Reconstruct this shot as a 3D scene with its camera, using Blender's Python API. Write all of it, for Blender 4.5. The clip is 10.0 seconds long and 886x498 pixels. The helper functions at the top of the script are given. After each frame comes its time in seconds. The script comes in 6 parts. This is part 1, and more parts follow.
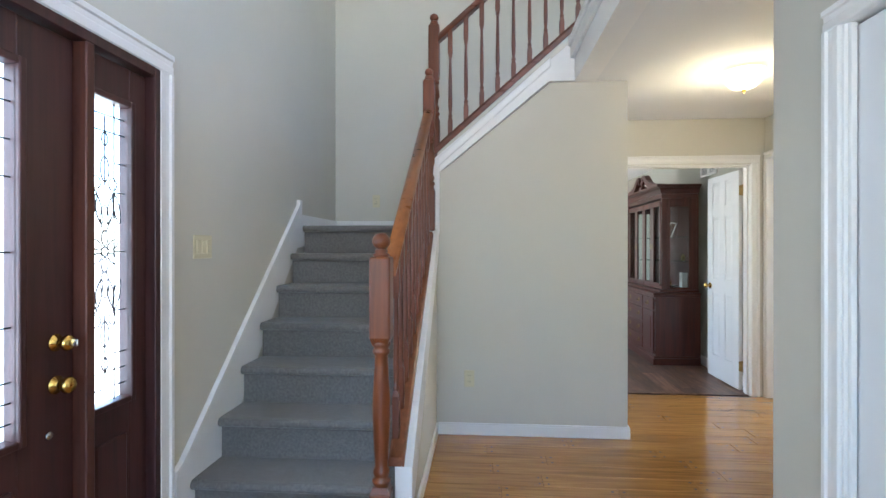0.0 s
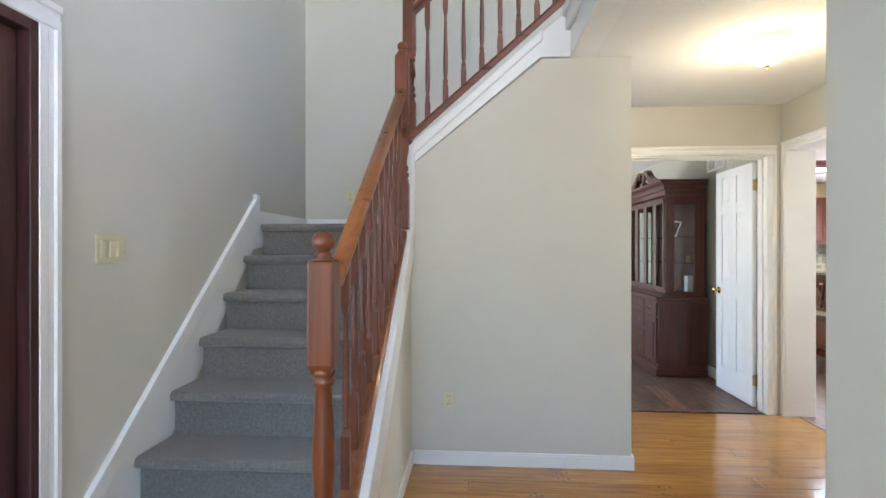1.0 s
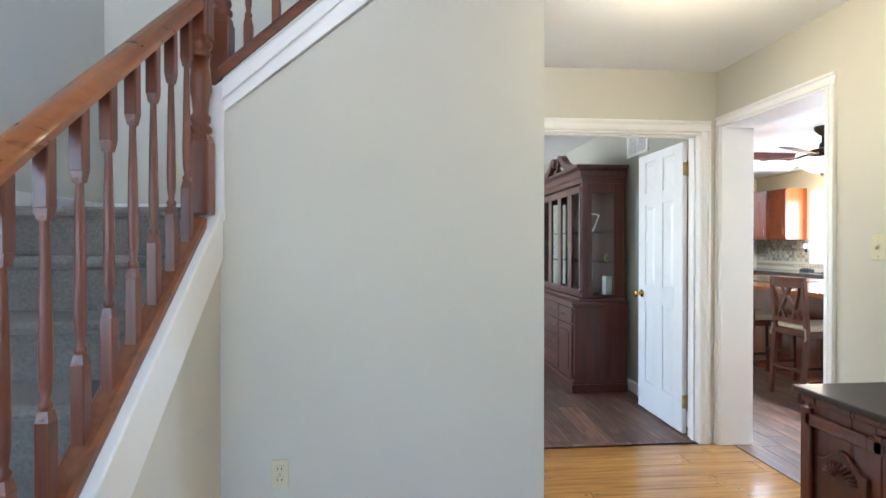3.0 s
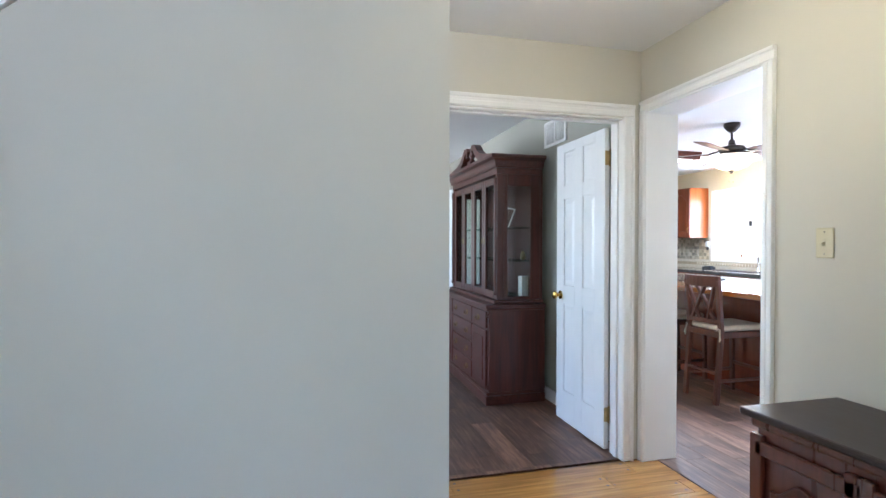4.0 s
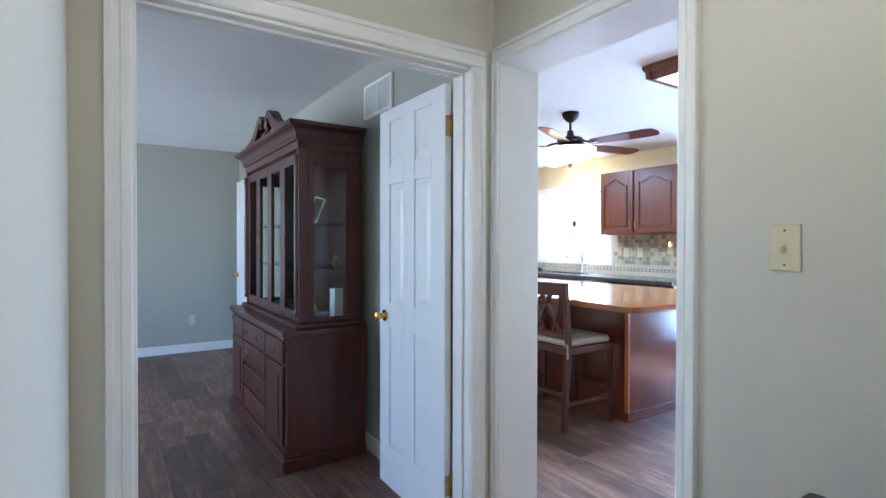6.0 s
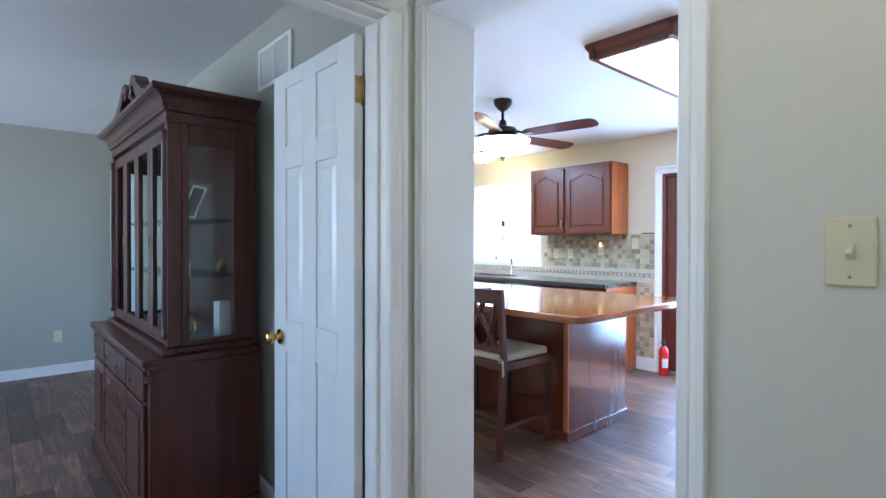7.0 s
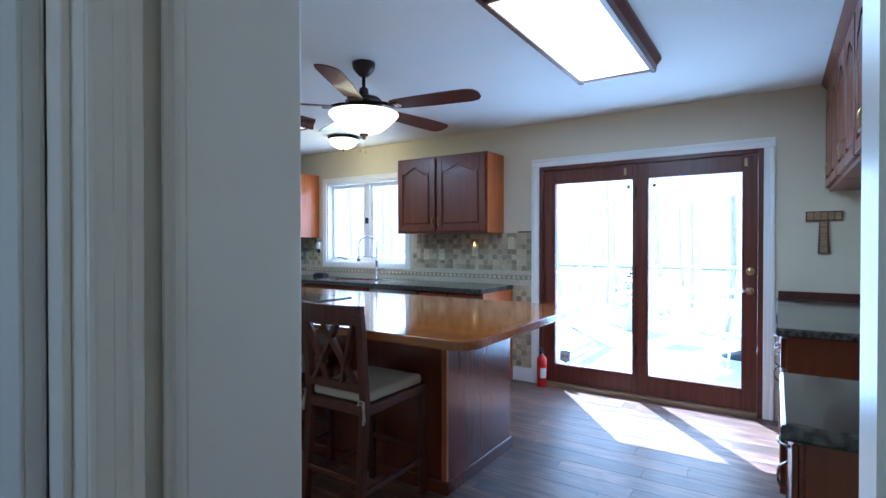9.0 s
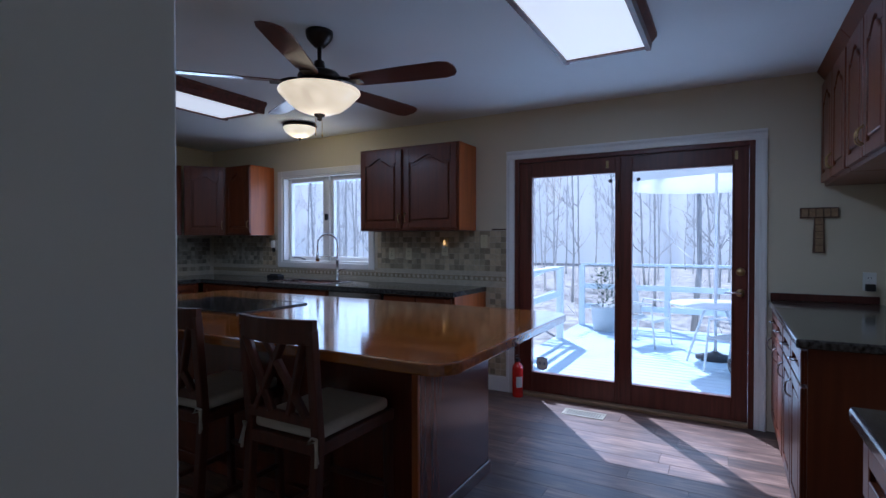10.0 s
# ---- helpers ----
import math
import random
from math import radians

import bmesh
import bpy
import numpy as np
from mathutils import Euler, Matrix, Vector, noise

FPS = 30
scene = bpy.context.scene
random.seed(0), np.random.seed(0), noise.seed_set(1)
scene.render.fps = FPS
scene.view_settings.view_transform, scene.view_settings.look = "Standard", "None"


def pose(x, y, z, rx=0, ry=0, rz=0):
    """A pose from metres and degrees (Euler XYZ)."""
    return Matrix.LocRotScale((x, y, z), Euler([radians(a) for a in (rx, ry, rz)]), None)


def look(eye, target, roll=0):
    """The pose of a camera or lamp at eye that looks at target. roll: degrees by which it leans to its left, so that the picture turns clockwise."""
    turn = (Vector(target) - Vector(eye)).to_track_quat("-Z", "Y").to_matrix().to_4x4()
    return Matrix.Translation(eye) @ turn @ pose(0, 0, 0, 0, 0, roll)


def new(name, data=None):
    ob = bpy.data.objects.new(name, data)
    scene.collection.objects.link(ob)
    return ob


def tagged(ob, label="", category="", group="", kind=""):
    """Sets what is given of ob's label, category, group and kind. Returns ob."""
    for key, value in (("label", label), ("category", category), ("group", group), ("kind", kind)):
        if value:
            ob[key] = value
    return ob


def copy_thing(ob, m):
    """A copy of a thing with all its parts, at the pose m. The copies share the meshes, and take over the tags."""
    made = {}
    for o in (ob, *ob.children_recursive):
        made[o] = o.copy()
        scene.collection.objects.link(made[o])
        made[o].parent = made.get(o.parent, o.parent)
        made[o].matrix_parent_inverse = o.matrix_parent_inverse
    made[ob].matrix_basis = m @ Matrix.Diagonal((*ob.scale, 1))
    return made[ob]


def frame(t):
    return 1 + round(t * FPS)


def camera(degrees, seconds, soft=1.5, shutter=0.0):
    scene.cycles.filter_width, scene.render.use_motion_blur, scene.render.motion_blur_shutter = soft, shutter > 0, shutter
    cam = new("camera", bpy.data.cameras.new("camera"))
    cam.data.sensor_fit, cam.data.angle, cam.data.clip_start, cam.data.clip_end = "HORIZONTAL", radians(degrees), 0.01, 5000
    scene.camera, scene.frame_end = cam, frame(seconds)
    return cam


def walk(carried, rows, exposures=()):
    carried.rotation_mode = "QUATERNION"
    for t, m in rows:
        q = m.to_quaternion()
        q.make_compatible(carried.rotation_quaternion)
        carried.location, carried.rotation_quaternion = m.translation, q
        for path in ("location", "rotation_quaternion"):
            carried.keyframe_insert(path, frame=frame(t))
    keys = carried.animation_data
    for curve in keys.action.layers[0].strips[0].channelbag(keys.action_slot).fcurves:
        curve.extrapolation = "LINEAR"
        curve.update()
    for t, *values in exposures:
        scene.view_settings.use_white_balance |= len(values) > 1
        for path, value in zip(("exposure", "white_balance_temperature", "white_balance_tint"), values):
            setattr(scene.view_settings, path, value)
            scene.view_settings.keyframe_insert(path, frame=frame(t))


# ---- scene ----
cam = camera(82.1, 10.0)
PATH = [
    (0, (1.233, 1.622, 1.297), (1.079, 3.616, 1.295), 0.0),
    (0.5, (1.272, 1.871, 1.298), (1.123, 3.865, 1.301), -0.1),
    (1, (1.325, 2.102, 1.304), (1.183, 4.097, 1.303), -0.0),
    (1.5, (1.378, 2.341, 1.303), (1.252, 4.337, 1.297), 0.0),
    (2, (1.455, 2.585, 1.307), (1.391, 4.584, 1.295), -0.1),
    (2.5, (1.533, 2.84, 1.309), (1.570, 4.84, 1.297), -0.1),
    (4, (1.803, 3.612, 1.292), (2.295, 5.551, 1.271), 0.1),
    (4.5, (1.901, 3.866, 1.297), (2.549, 5.758, 1.281), 0.0),
    (5, (2.01, 4.117, 1.306), (2.822, 5.945, 1.284), 0.1),
    (5.5, (2.152, 4.336, 1.305), (3.118, 6.087, 1.281), 0.1),
    (7, (2.64, 4.96, 1.308), (3.972, 6.452, 1.289), 0.1),
    (7.5, (2.803, 5.105, 1.305), (4.239, 6.497, 1.283), 0.0),
    (8, (2.977, 5.249, 1.304), (4.493, 6.553, 1.285), 0.0),
    (8.5, (3.122, 5.364, 1.302), (4.71, 6.579, 1.281), 0.1),
    (9, (3.26, 5.473, 1.307), (4.933, 6.57, 1.288), 0.0),
    (9.5, (3.431, 5.608, 1.303), (5.163, 6.607, 1.28), 0.1),
    (10, (3.589, 5.721, 1.31), (5.335, 6.698, 1.284), 0.0),
]
EXPOSURES = [(0, 3.78, 5650, 11), (1.0, 3.97, 5800, 12), (2.5, 4.08, 5600, 11), (4.5, 3.65, 5000, 12), (5.5, 3.45, 4850, 12), (7.0, 3.3, 4700, 10), (7.5, 3.2, 4650, 9), (8.0, 2.9, 4600, 7), (8.5, 2.5, 4550, 5), (9.0, 1.95, 4500, 5), (9.5, 1.1, 4450, 12), (10, 0.25, 4700, 16)]
walk(cam, [(t, look(eye, target, roll)) for t, eye, target, roll in PATH], EXPOSURES)

# ---- light ----
SUN_WAY = Vector((-0.61, -0.463, -1.0)).normalized()      # the way the sunlight travels
world = bpy.data.worlds.new("sky")
world.use_nodes = True
scene.world = world
wn = world.node_tree.nodes
sky = wn.new("ShaderNodeTexSky")
sky.sky_type, sky.sun_disc = "NISHITA", False
sky.sun_elevation = math.asin(-SUN_WAY.z)
sky.sun_rotation = math.atan2(-SUN_WAY.x, -SUN_WAY.y)
world.node_tree.links.new(sky.outputs[0], wn["Background"].inputs[0])
wn["Background"].inputs[1].default_value = 0.15
sun = new("sun", bpy.data.lights.new("sun", "SUN"))
sun.data.energy, sun.data.angle, sun.data.color = 5.0, radians(0.5), (1.0, 0.97, 0.93)
sun.matrix_basis = look((12, 12, 14), Vector((12, 12, 14)) + SUN_WAY)


def area(name, at, to, sx, sy, watts, colour=(1, 1, 1)):
    ob = new(name, bpy.data.lights.new(name, "AREA"))
    ob.data.shape, ob.data.size, ob.data.size_y, ob.data.energy, ob.data.color = "RECTANGLE", sx, sy, watts, colour
    ob.matrix_basis = look(at, to)
    return ob


def bulb(name, at, watts, radius, colour):
    ob = new(name, bpy.data.lights.new(name, "POINT"))
    ob.data.energy, ob.data.shadow_soft_size, ob.data.color = watts, radius, colour
    ob.matrix_basis = pose(*at)
    return ob


DAY, WARM = (0.80, 0.92, 1.0), (1.0, 0.82, 0.54)
# foyer and upper fills: added lamps in assumed openings, out of view behind
area("fill_light_foyer", (1.1, -1.36, 1.5), (1.1, 3, 1.3), 1.9, 1.6, 1.02, DAY)
area("fill_light_upper", (2.9, -1.36, 4.0), (0.3, 4, 2.9), 1.7, 1.2, 1.0, (1.0, 0.86, 0.44))
# added fill from the upper landing, evens out the stair wall's corner
area("fill_light_loft", (3.98, 2.5, 4.0), (0, 3.2, 2.6), 1.7, 1.2, 0.2, (1.0, 0.86, 0.46))
area("window_light_dining", (-0.26, 9.3, 1.45), (3, 9.3, 1.3), 2.4, 1.5, 3.7, (1.0, 0.97, 0.77))
area("door_light_side", (-0.25, 3.455, 1.285), (2, 3.455, 1.285), 0.2, 1.14, 0.36, DAY)
area("window_light_patio", (8.05, 6.445, 1.03), (4, 6.445, 1.0), 1.6, 1.62, 7.5, DAY)
area("window_light_sink", (7.97, 9.52, 1.57), (5, 9.52, 1.2), 1.1, 0.85, 3.0, DAY)
area("door_light_main", (-0.25, 2.79, 1.285), (2, 2.79, 1.285), 0.54, 1.14, 0.85, DAY)

# ---- materials ----
def mat(name, base, rough=0.5, metal=0.0, var=0.08, scale=5.0, bump=0.0, bscale=60.0, grain="", dark=0.55, coat=0.0, rand=0.0, sheen=0.0, spec=0.5, obj=False, stretch=14.0):
    m = bpy.data.materials.new(name)
    m.use_nodes = True
    n, l = m.node_tree.nodes, m.node_tree.links
    p = n["Principled BSDF"]
    p.inputs["Roughness"].default_value, p.inputs["Metallic"].default_value = rough, metal
    p.inputs["Coat Weight"].default_value, p.inputs["Coat Roughness"].default_value = coat, 0.08
    p.inputs["Sheen Weight"].default_value = sheen
    p.inputs["Specular IOR Level"].default_value = spec
    if obj:
        src = n.new("ShaderNodeTexCoord").outputs["Object"]
    else:
        src = n.new("ShaderNodeNewGeometry").outputs["Position"]
    mp = n.new("ShaderNodeMapping")
    l.new(src, mp.inputs["Vector"])
    s = [stretch if grain else 1.0] * 3
    if grain:
        s["xyz".index(grain)] = 0.8
    mp.inputs["Scale"].default_value = s
    info = n.new("ShaderNodeObjectInfo")
    if rand or grain:
        mul = n.new("ShaderNodeMath")
        mul.operation = "MULTIPLY"
        mul.inputs[1].default_value = 37.0
        l.new(info.outputs["Random"], mul.inputs[0])
        l.new(mul.outputs[0], mp.inputs["Location"])
    nz = n.new("ShaderNodeTexNoise")
    nz.inputs["Scale"].default_value, nz.inputs["Detail"].default_value = scale, 6.0
    nz.inputs["Distortion"].default_value = 0.6 if grain else 0.0
    l.new(mp.outputs[0], nz.inputs["Vector"])
    ramp = n.new("ShaderNodeValToRGB")
    b = Vector(base)
    lo, hi = (b * dark, b * 1.25) if grain else (b * (1 - var), b * (1 + var))
    ramp.color_ramp.elements[0].position, ramp.color_ramp.elements[1].position = 0.3, 0.7
    ramp.color_ramp.elements[0].color, ramp.color_ramp.elements[1].color = (*lo, 1), (*hi, 1)
    l.new(nz.outputs["Fac"], ramp.inputs["Fac"])
    col = ramp.outputs["Color"]
    if rand:
        hsv = n.new("ShaderNodeHueSaturation")
        rng = n.new("ShaderNodeMapRange")
        rng.inputs["To Min"].default_value, rng.inputs["To Max"].default_value = 1 - rand, 1 + rand
        l.new(info.outputs["Random"], rng.inputs["Value"])
        l.new(rng.outputs[0], hsv.inputs["Value"])
        l.new(col, hsv.inputs["Color"])
        col = hsv.outputs["Color"]
    l.new(col, p.inputs["Base Color"])
    if bump:
        n2 = n.new("ShaderNodeTexNoise")
        n2.inputs["Scale"].default_value, n2.inputs["Detail"].default_value = bscale, 3.0
        l.new(mp.outputs[0] if grain else src, n2.inputs["Vector"])
        bp = n.new("ShaderNodeBump")
        bp.inputs["Strength"].default_value, bp.inputs["Distance"].default_value = bump, 0.004
        l.new(n2.outputs["Fac"], bp.inputs["Height"])
        l.new(bp.outputs[0], p.inputs["Normal"])
        r2 = n.new("ShaderNodeMapRange")
        r2.inputs["To Min"].default_value, r2.inputs["To Max"].default_value = rough * 0.85, min(1, rough * 1.2)
        l.new(nz.outputs["Fac"], r2.inputs["Value"])
        l.new(r2.outputs[0], p.inputs["Roughness"])
    return m


def plank_mat(name):
    """Wood-look planks: long grain, cloudy dark and tan patches, each plank cut from another place."""
    m = bpy.data.materials.new(name)
    m.use_nodes = True
    n, l = m.node_tree.nodes, m.node_tree.links
    p = n["Principled BSDF"]
    p.inputs["Specular IOR Level"].default_value = 0.6
    p.inputs["Coat Weight"].default_value, p.inputs["Coat Roughness"].default_value = 0.12, 0.22
    info, pos = n.new("ShaderNodeObjectInfo"), n.new("ShaderNodeNewGeometry")
    off = n.new("ShaderNodeMath")
    off.operation, off.inputs[1].default_value = "MULTIPLY", 53.0
    l.new(info.outputs["Random"], off.inputs[0])
    def noise(scale, stretch, detail):
        mp, nz = n.new("ShaderNodeMapping"), n.new("ShaderNodeTexNoise")
        mp.inputs["Scale"].default_value = stretch
        l.new(pos.outputs["Position"], mp.inputs["Vector"]), l.new(off.outputs[0], mp.inputs["Location"])
        nz.inputs["Scale"].default_value, nz.inputs["Detail"].default_value, nz.inputs["Distortion"].default_value = scale, detail, 0.5
        l.new(mp.outputs[0], nz.inputs["Vector"])
        return nz.outputs["Fac"]
    fine, cloud = noise(9.0, (7.0, 0.45, 1.0), 7.0), noise(4.5, (2.2, 0.8, 1.0), 3.0)
    mix = n.new("ShaderNodeMix")
    mix.inputs["Factor"].default_value = 0.5
    l.new(fine, mix.inputs["A"]), l.new(cloud, mix.inputs["B"])
    ramp = n.new("ShaderNodeValToRGB")
    e = ramp.color_ramp.elements
    e[0].position, e[0].color = 0.32, (0.045, 0.024, 0.017, 1)
    e[1].position, e[1].color = 0.68, (0.270, 0.165, 0.110, 1)
    mid = e.new(0.50)
    mid.color = (0.125, 0.066, 0.045, 1)
    l.new(mix.outputs["Result"], ramp.inputs["Fac"])
    hsv, rng = n.new("ShaderNodeHueSaturation"), n.new("ShaderNodeMapRange")
    rng.inputs["To Min"].default_value, rng.inputs["To Max"].default_value = 0.62, 1.35
    l.new(info.outputs["Random"], rng.inputs["Value"]), l.new(rng.outputs[0], hsv.inputs["Value"])
    l.new(ramp.outputs["Color"], hsv.inputs["Color"]), l.new(hsv.outputs["Color"], p.inputs["Base Color"])
    rough, bp = n.new("ShaderNodeMapRange"), n.new("ShaderNodeBump")
    rough.inputs["To Min"].default_value, rough.inputs["To Max"].default_value = 0.40, 0.58
    l.new(cloud, rough.inputs["Value"]), l.new(rough.outputs[0], p.inputs["Roughness"])
    bp.inputs["Strength"].default_value, bp.inputs["Distance"].default_value = 0.12, 0.003
    l.new(fine, bp.inputs["Height"]), l.new(bp.outputs[0], p.inputs["Normal"])
    return m


def glow(name, colour, power):
    m = bpy.data.materials.new(name)
    m.use_nodes = True
    p = m.node_tree.nodes["Principled BSDF"]
    p.inputs["Base Color"].default_value = (0.9, 0.9, 0.88, 1)
    p.inputs["Emission Color"].default_value, p.inputs["Emission Strength"].default_value = (*colour, 1), power
    return m


def alabaster(name, colour, low, high):
    """Lit mottled lamp glass."""
    m = glow(name, colour, low)
    n, l = m.node_tree.nodes, m.node_tree.links
    p = n["Principled BSDF"]
    p.inputs["Base Color"].default_value, p.inputs["Roughness"].default_value = (0.62, 0.52, 0.36, 1), 0.3
    nz, rng = n.new("ShaderNodeTexNoise"), n.new("ShaderNodeMapRange")
    nz.inputs["Scale"].default_value, nz.inputs["Detail"].default_value, nz.inputs["Distortion"].default_value = 7.0, 5.0, 1.2
    rng.inputs["From Min"].default_value, rng.inputs["From Max"].default_value = 0.35, 0.65
    rng.inputs["To Min"].default_value, rng.inputs["To Max"].default_value = low, high
    l.new(n.new("ShaderNodeNewGeometry").outputs["Position"], nz.inputs["Vector"])
    l.new(nz.outputs["Fac"], rng.inputs["Value"]), l.new(rng.outputs[0], p.inputs["Emission Strength"])
    return m


def pane_mat(name, gloss=0.06, tint=(1, 1, 1), rough=0.0):
    m = bpy.data.materials.new(name)
    m.use_nodes = True
    n, l = m.node_tree.nodes, m.node_tree.links
    n.remove(n["Principled BSDF"])
    tr, gl, mx = n.new("ShaderNodeBsdfTransparent"), n.new("ShaderNodeBsdfGlossy"), n.new("ShaderNodeMixShader")
    tr.inputs[0].default_value = (*tint, 1)
    gl.inputs["Roughness"].default_value = rough
    mx.inputs[0].default_value = gloss
    l.new(tr.outputs[0], mx.inputs[1]), l.new(gl.outputs[0], mx.inputs[2])
    l.new(mx.outputs[0], n["Material Output"].inputs[0])
    return m


PAINT_FOYER = mat("paint_greige", (0.615, 0.585, 0.505), 0.75, var=0.03, scale=1.3, bump=0.04, bscale=160)
PAINT_KITCHEN = mat("paint_cream", (0.68, 0.61, 0.46), 0.75, var=0.03, scale=1.3, bump=0.04, bscale=160)
PAINT_DINING = mat("paint_sage", (0.385, 0.382, 0.325), 0.75, var=0.03, scale=1.3, bump=0.04, bscale=160)
CEIL = mat("ceiling_white", (0.80, 0.80, 0.80), 0.85, var=0.02, scale=2, bump=0.15, bscale=220)
TRIM = mat("trim_white", (0.84, 0.83, 0.81), 0.35, var=0.02, scale=4)
DOORW = mat("door_white", (0.80, 0.81, 0.82), 0.32, var=0.02, scale=4)
CARPET = mat("carpet_grey", (0.195, 0.178, 0.162), 0.95, var=0.20, scale=80, bump=1.0, bscale=320, sheen=0.3, spec=0.1)
OAK = mat("oak_floor", (0.40, 0.195, 0.052), 0.15, grain="x", dark=0.68, rand=0.10, bump=0.06, bscale=14, scale=3.2, coat=0.35)
PEG = mat("walnut_peg", (0.03, 0.012, 0.006), 0.5, var=0.2)
GAP = mat("joint_dark", (0.22, 0.11, 0.035), 0.8)
VINYL = plank_mat("dark_plank")
GAPD = mat("joint_black", (0.02, 0.014, 0.012), 0.8)
CHERRY = mat("stair_cherry", (0.15, 0.038, 0.010), 0.34, grain="z", dark=0.7, bump=0.04, bscale=12, scale=2.5, coat=0.12)
RAILW = mat("handrail_oak", (0.285, 0.092, 0.020), 0.28, grain="y", dark=0.86, bump=0.04, bscale=12, scale=2.5, coat=0.2)
RAILX = mat("handrail_cherry", (0.15, 0.042, 0.016), 0.28, grain="x", dark=0.7, bump=0.04, bscale=12, scale=2.5, coat=0.4)
SHOE = mat("shoe_cherry", (0.20, 0.062, 0.022), 0.3, grain="y", dark=0.7, bump=0.04, bscale=12, scale=2.5, coat=0.3)
BALU = mat("baluster_cherry", (0.155, 0.048, 0.024), 0.3, grain="z", dark=0.7, bump=0.04, bscale=12, scale=2.5, coat=0.1)
MAHOG = mat("mahogany", (0.075, 0.016, 0.009), 0.36, grain="z", dark=0.6, bump=0.05, bscale=12, scale=2.2, coat=0.15)
MAHOGY = mat("mahogany_long", (0.075, 0.016, 0.009), 0.36, grain="y", dark=0.6, bump=0.05, bscale=12, scale=2.2, coat=0.15)
CHESTW = mat("chest_cherry", (0.105, 0.025, 0.014), 0.28, grain="z", dark=0.65, bump=0.05, bscale=12, scale=2.2, coat=0.3)
FRAMEW = mat("light_frame_cherry", (0.13, 0.036, 0.018), 0.35, grain="y", dark=0.65, bump=0.05, bscale=12, scale=2.2)
# white shifted to blue: bounced sky light put into the ceiling's colour
CEILK = mat("kitchen_ceiling_skylit", (0.785, 0.81, 0.835), 0.8, var=0.02, scale=2, bump=0.1, bscale=220)
CHESTTOP = mat("dark_top", (0.03, 0.016, 0.016), 0.35, grain="y", dark=0.7, scale=2.2, bump=0.03, bscale=12)
CAB = mat("cabinet_cherry", (0.135, 0.032, 0.009), 0.34, grain="z", dark=0.80, bump=0.04, bscale=10, scale=2.0, coat=0.08)
ISLW = mat("island_cherry", (0.105, 0.024, 0.010), 0.22, grain="z", dark=0.93, bump=0.02, bscale=10, scale=2.0, coat=0.4)
# lighter copy of the cherry: daylight on the door-facing sides put into the colour
CABLIT = mat("cabinet_side_lit", (0.37, 0.098, 0.017), 0.34, grain="z", dark=0.84, bump=0.03, bscale=10, scale=2.0, coat=0.08)
DOORD = mat("entry_mahogany", (0.058, 0.020, 0.018), 0.42, grain="z", dark=0.6, bump=0.10, bscale=10, scale=2.2)
SLIDERW = mat("slider_mahogany", (0.12, 0.030, 0.018), 0.36, grain="z", dark=0.65, bump=0.06, bscale=10, scale=2.2)
BUTCHER = mat("butcher_block", (0.30, 0.088, 0.010), 0.10, grain="y", dark=0.62, rand=0.18, bump=0.03, bscale=10, scale=2.4, coat=0.5)
GRANITE = mat("granite_dark", (0.058, 0.052, 0.046), 0.14, var=0.92, scale=48, coat=0.15)
STEEL = mat("steel", (0.55, 0.56, 0.58), 0.25, 1.0, var=0.05)
CHROME = mat("chrome", (0.75, 0.76, 0.78), 0.1, 1.0, var=0.02)
BRASS = mat("brass", (0.70, 0.46, 0.12), 0.18, 1.0, var=0.12, scale=20)
AGED = mat("aged_pull_brass", (0.22, 0.16, 0.08), 0.4, 1.0, var=0.25, scale=30)
OLDBRASS = mat("old_brass", (0.42, 0.31, 0.14), 0.32, 1.0, var=0.2, scale=30)
BRONZE = mat("bronze_dark", (0.035, 0.026, 0.022), 0.35, 0.7, var=0.2, scale=14)
BLADE = mat("blade_walnut", (0.085, 0.022, 0.014), 0.3, grain="x", dark=0.7, scale=2.0, coat=0.3, obj=True)
IVORY = mat("ivory_plastic", (0.66, 0.60, 0.40), 0.4, var=0.03)
MULLW = mat("mullion_mahogany", (0.10, 0.032, 0.02), 0.4, grain="z", dark=0.6, bump=0.1, bscale=10, scale=2.2)
WHITEP = mat("white_plastic", (0.78, 0.78, 0.75), 0.4, var=0.03)
BLACKP = mat("black_plastic", (0.02, 0.02, 0.022), 0.35, var=0.1)
BLACKGL = mat("black_glass", (0.012, 0.012, 0.014), 0.06, var=0.1, coat=0.5)
LINEN = mat("linen_cushion", (0.46, 0.40, 0.31), 0.9, var=0.06, scale=30, bump=0.5, bscale=240, sheen=0.2)
GROUT = mat("grout", (0.56, 0.50, 0.39), 0.9, var=0.08, scale=40)
TILE = mat("stone_tile", (0.42, 0.345, 0.225), 0.42, var=0.14, scale=26, rand=0.40, bump=0.25, bscale=70)
RELIEF = mat("stone_relief", (0.60, 0.53, 0.40), 0.45, var=0.1, scale=26, rand=0.12, bump=0.2, bscale=70)
TILEB = mat("stone_border", (0.36, 0.30, 0.20), 0.45, var=0.12, scale=26, rand=0.12, bump=0.25, bscale=70)
RED = mat("red_enamel", (0.62, 0.02, 0.015), 0.25, var=0.05, coat=0.4)
PAPER = mat("paper_label", (0.72, 0.72, 0.70), 0.6, var=0.04)
CORK = mat("cork_letter", (0.30, 0.20, 0.11), 0.8, var=0.25, scale=40, bump=0.3, bscale=80)
CORKD = mat("cork_frame", (0.10, 0.05, 0.03), 0.6, var=0.2, scale=20)
LEAD = mat("lead_came", (0.05, 0.05, 0.055), 0.5, 0.6, var=0.1)
GLASS = pane_mat("clear_glass", 0.06)
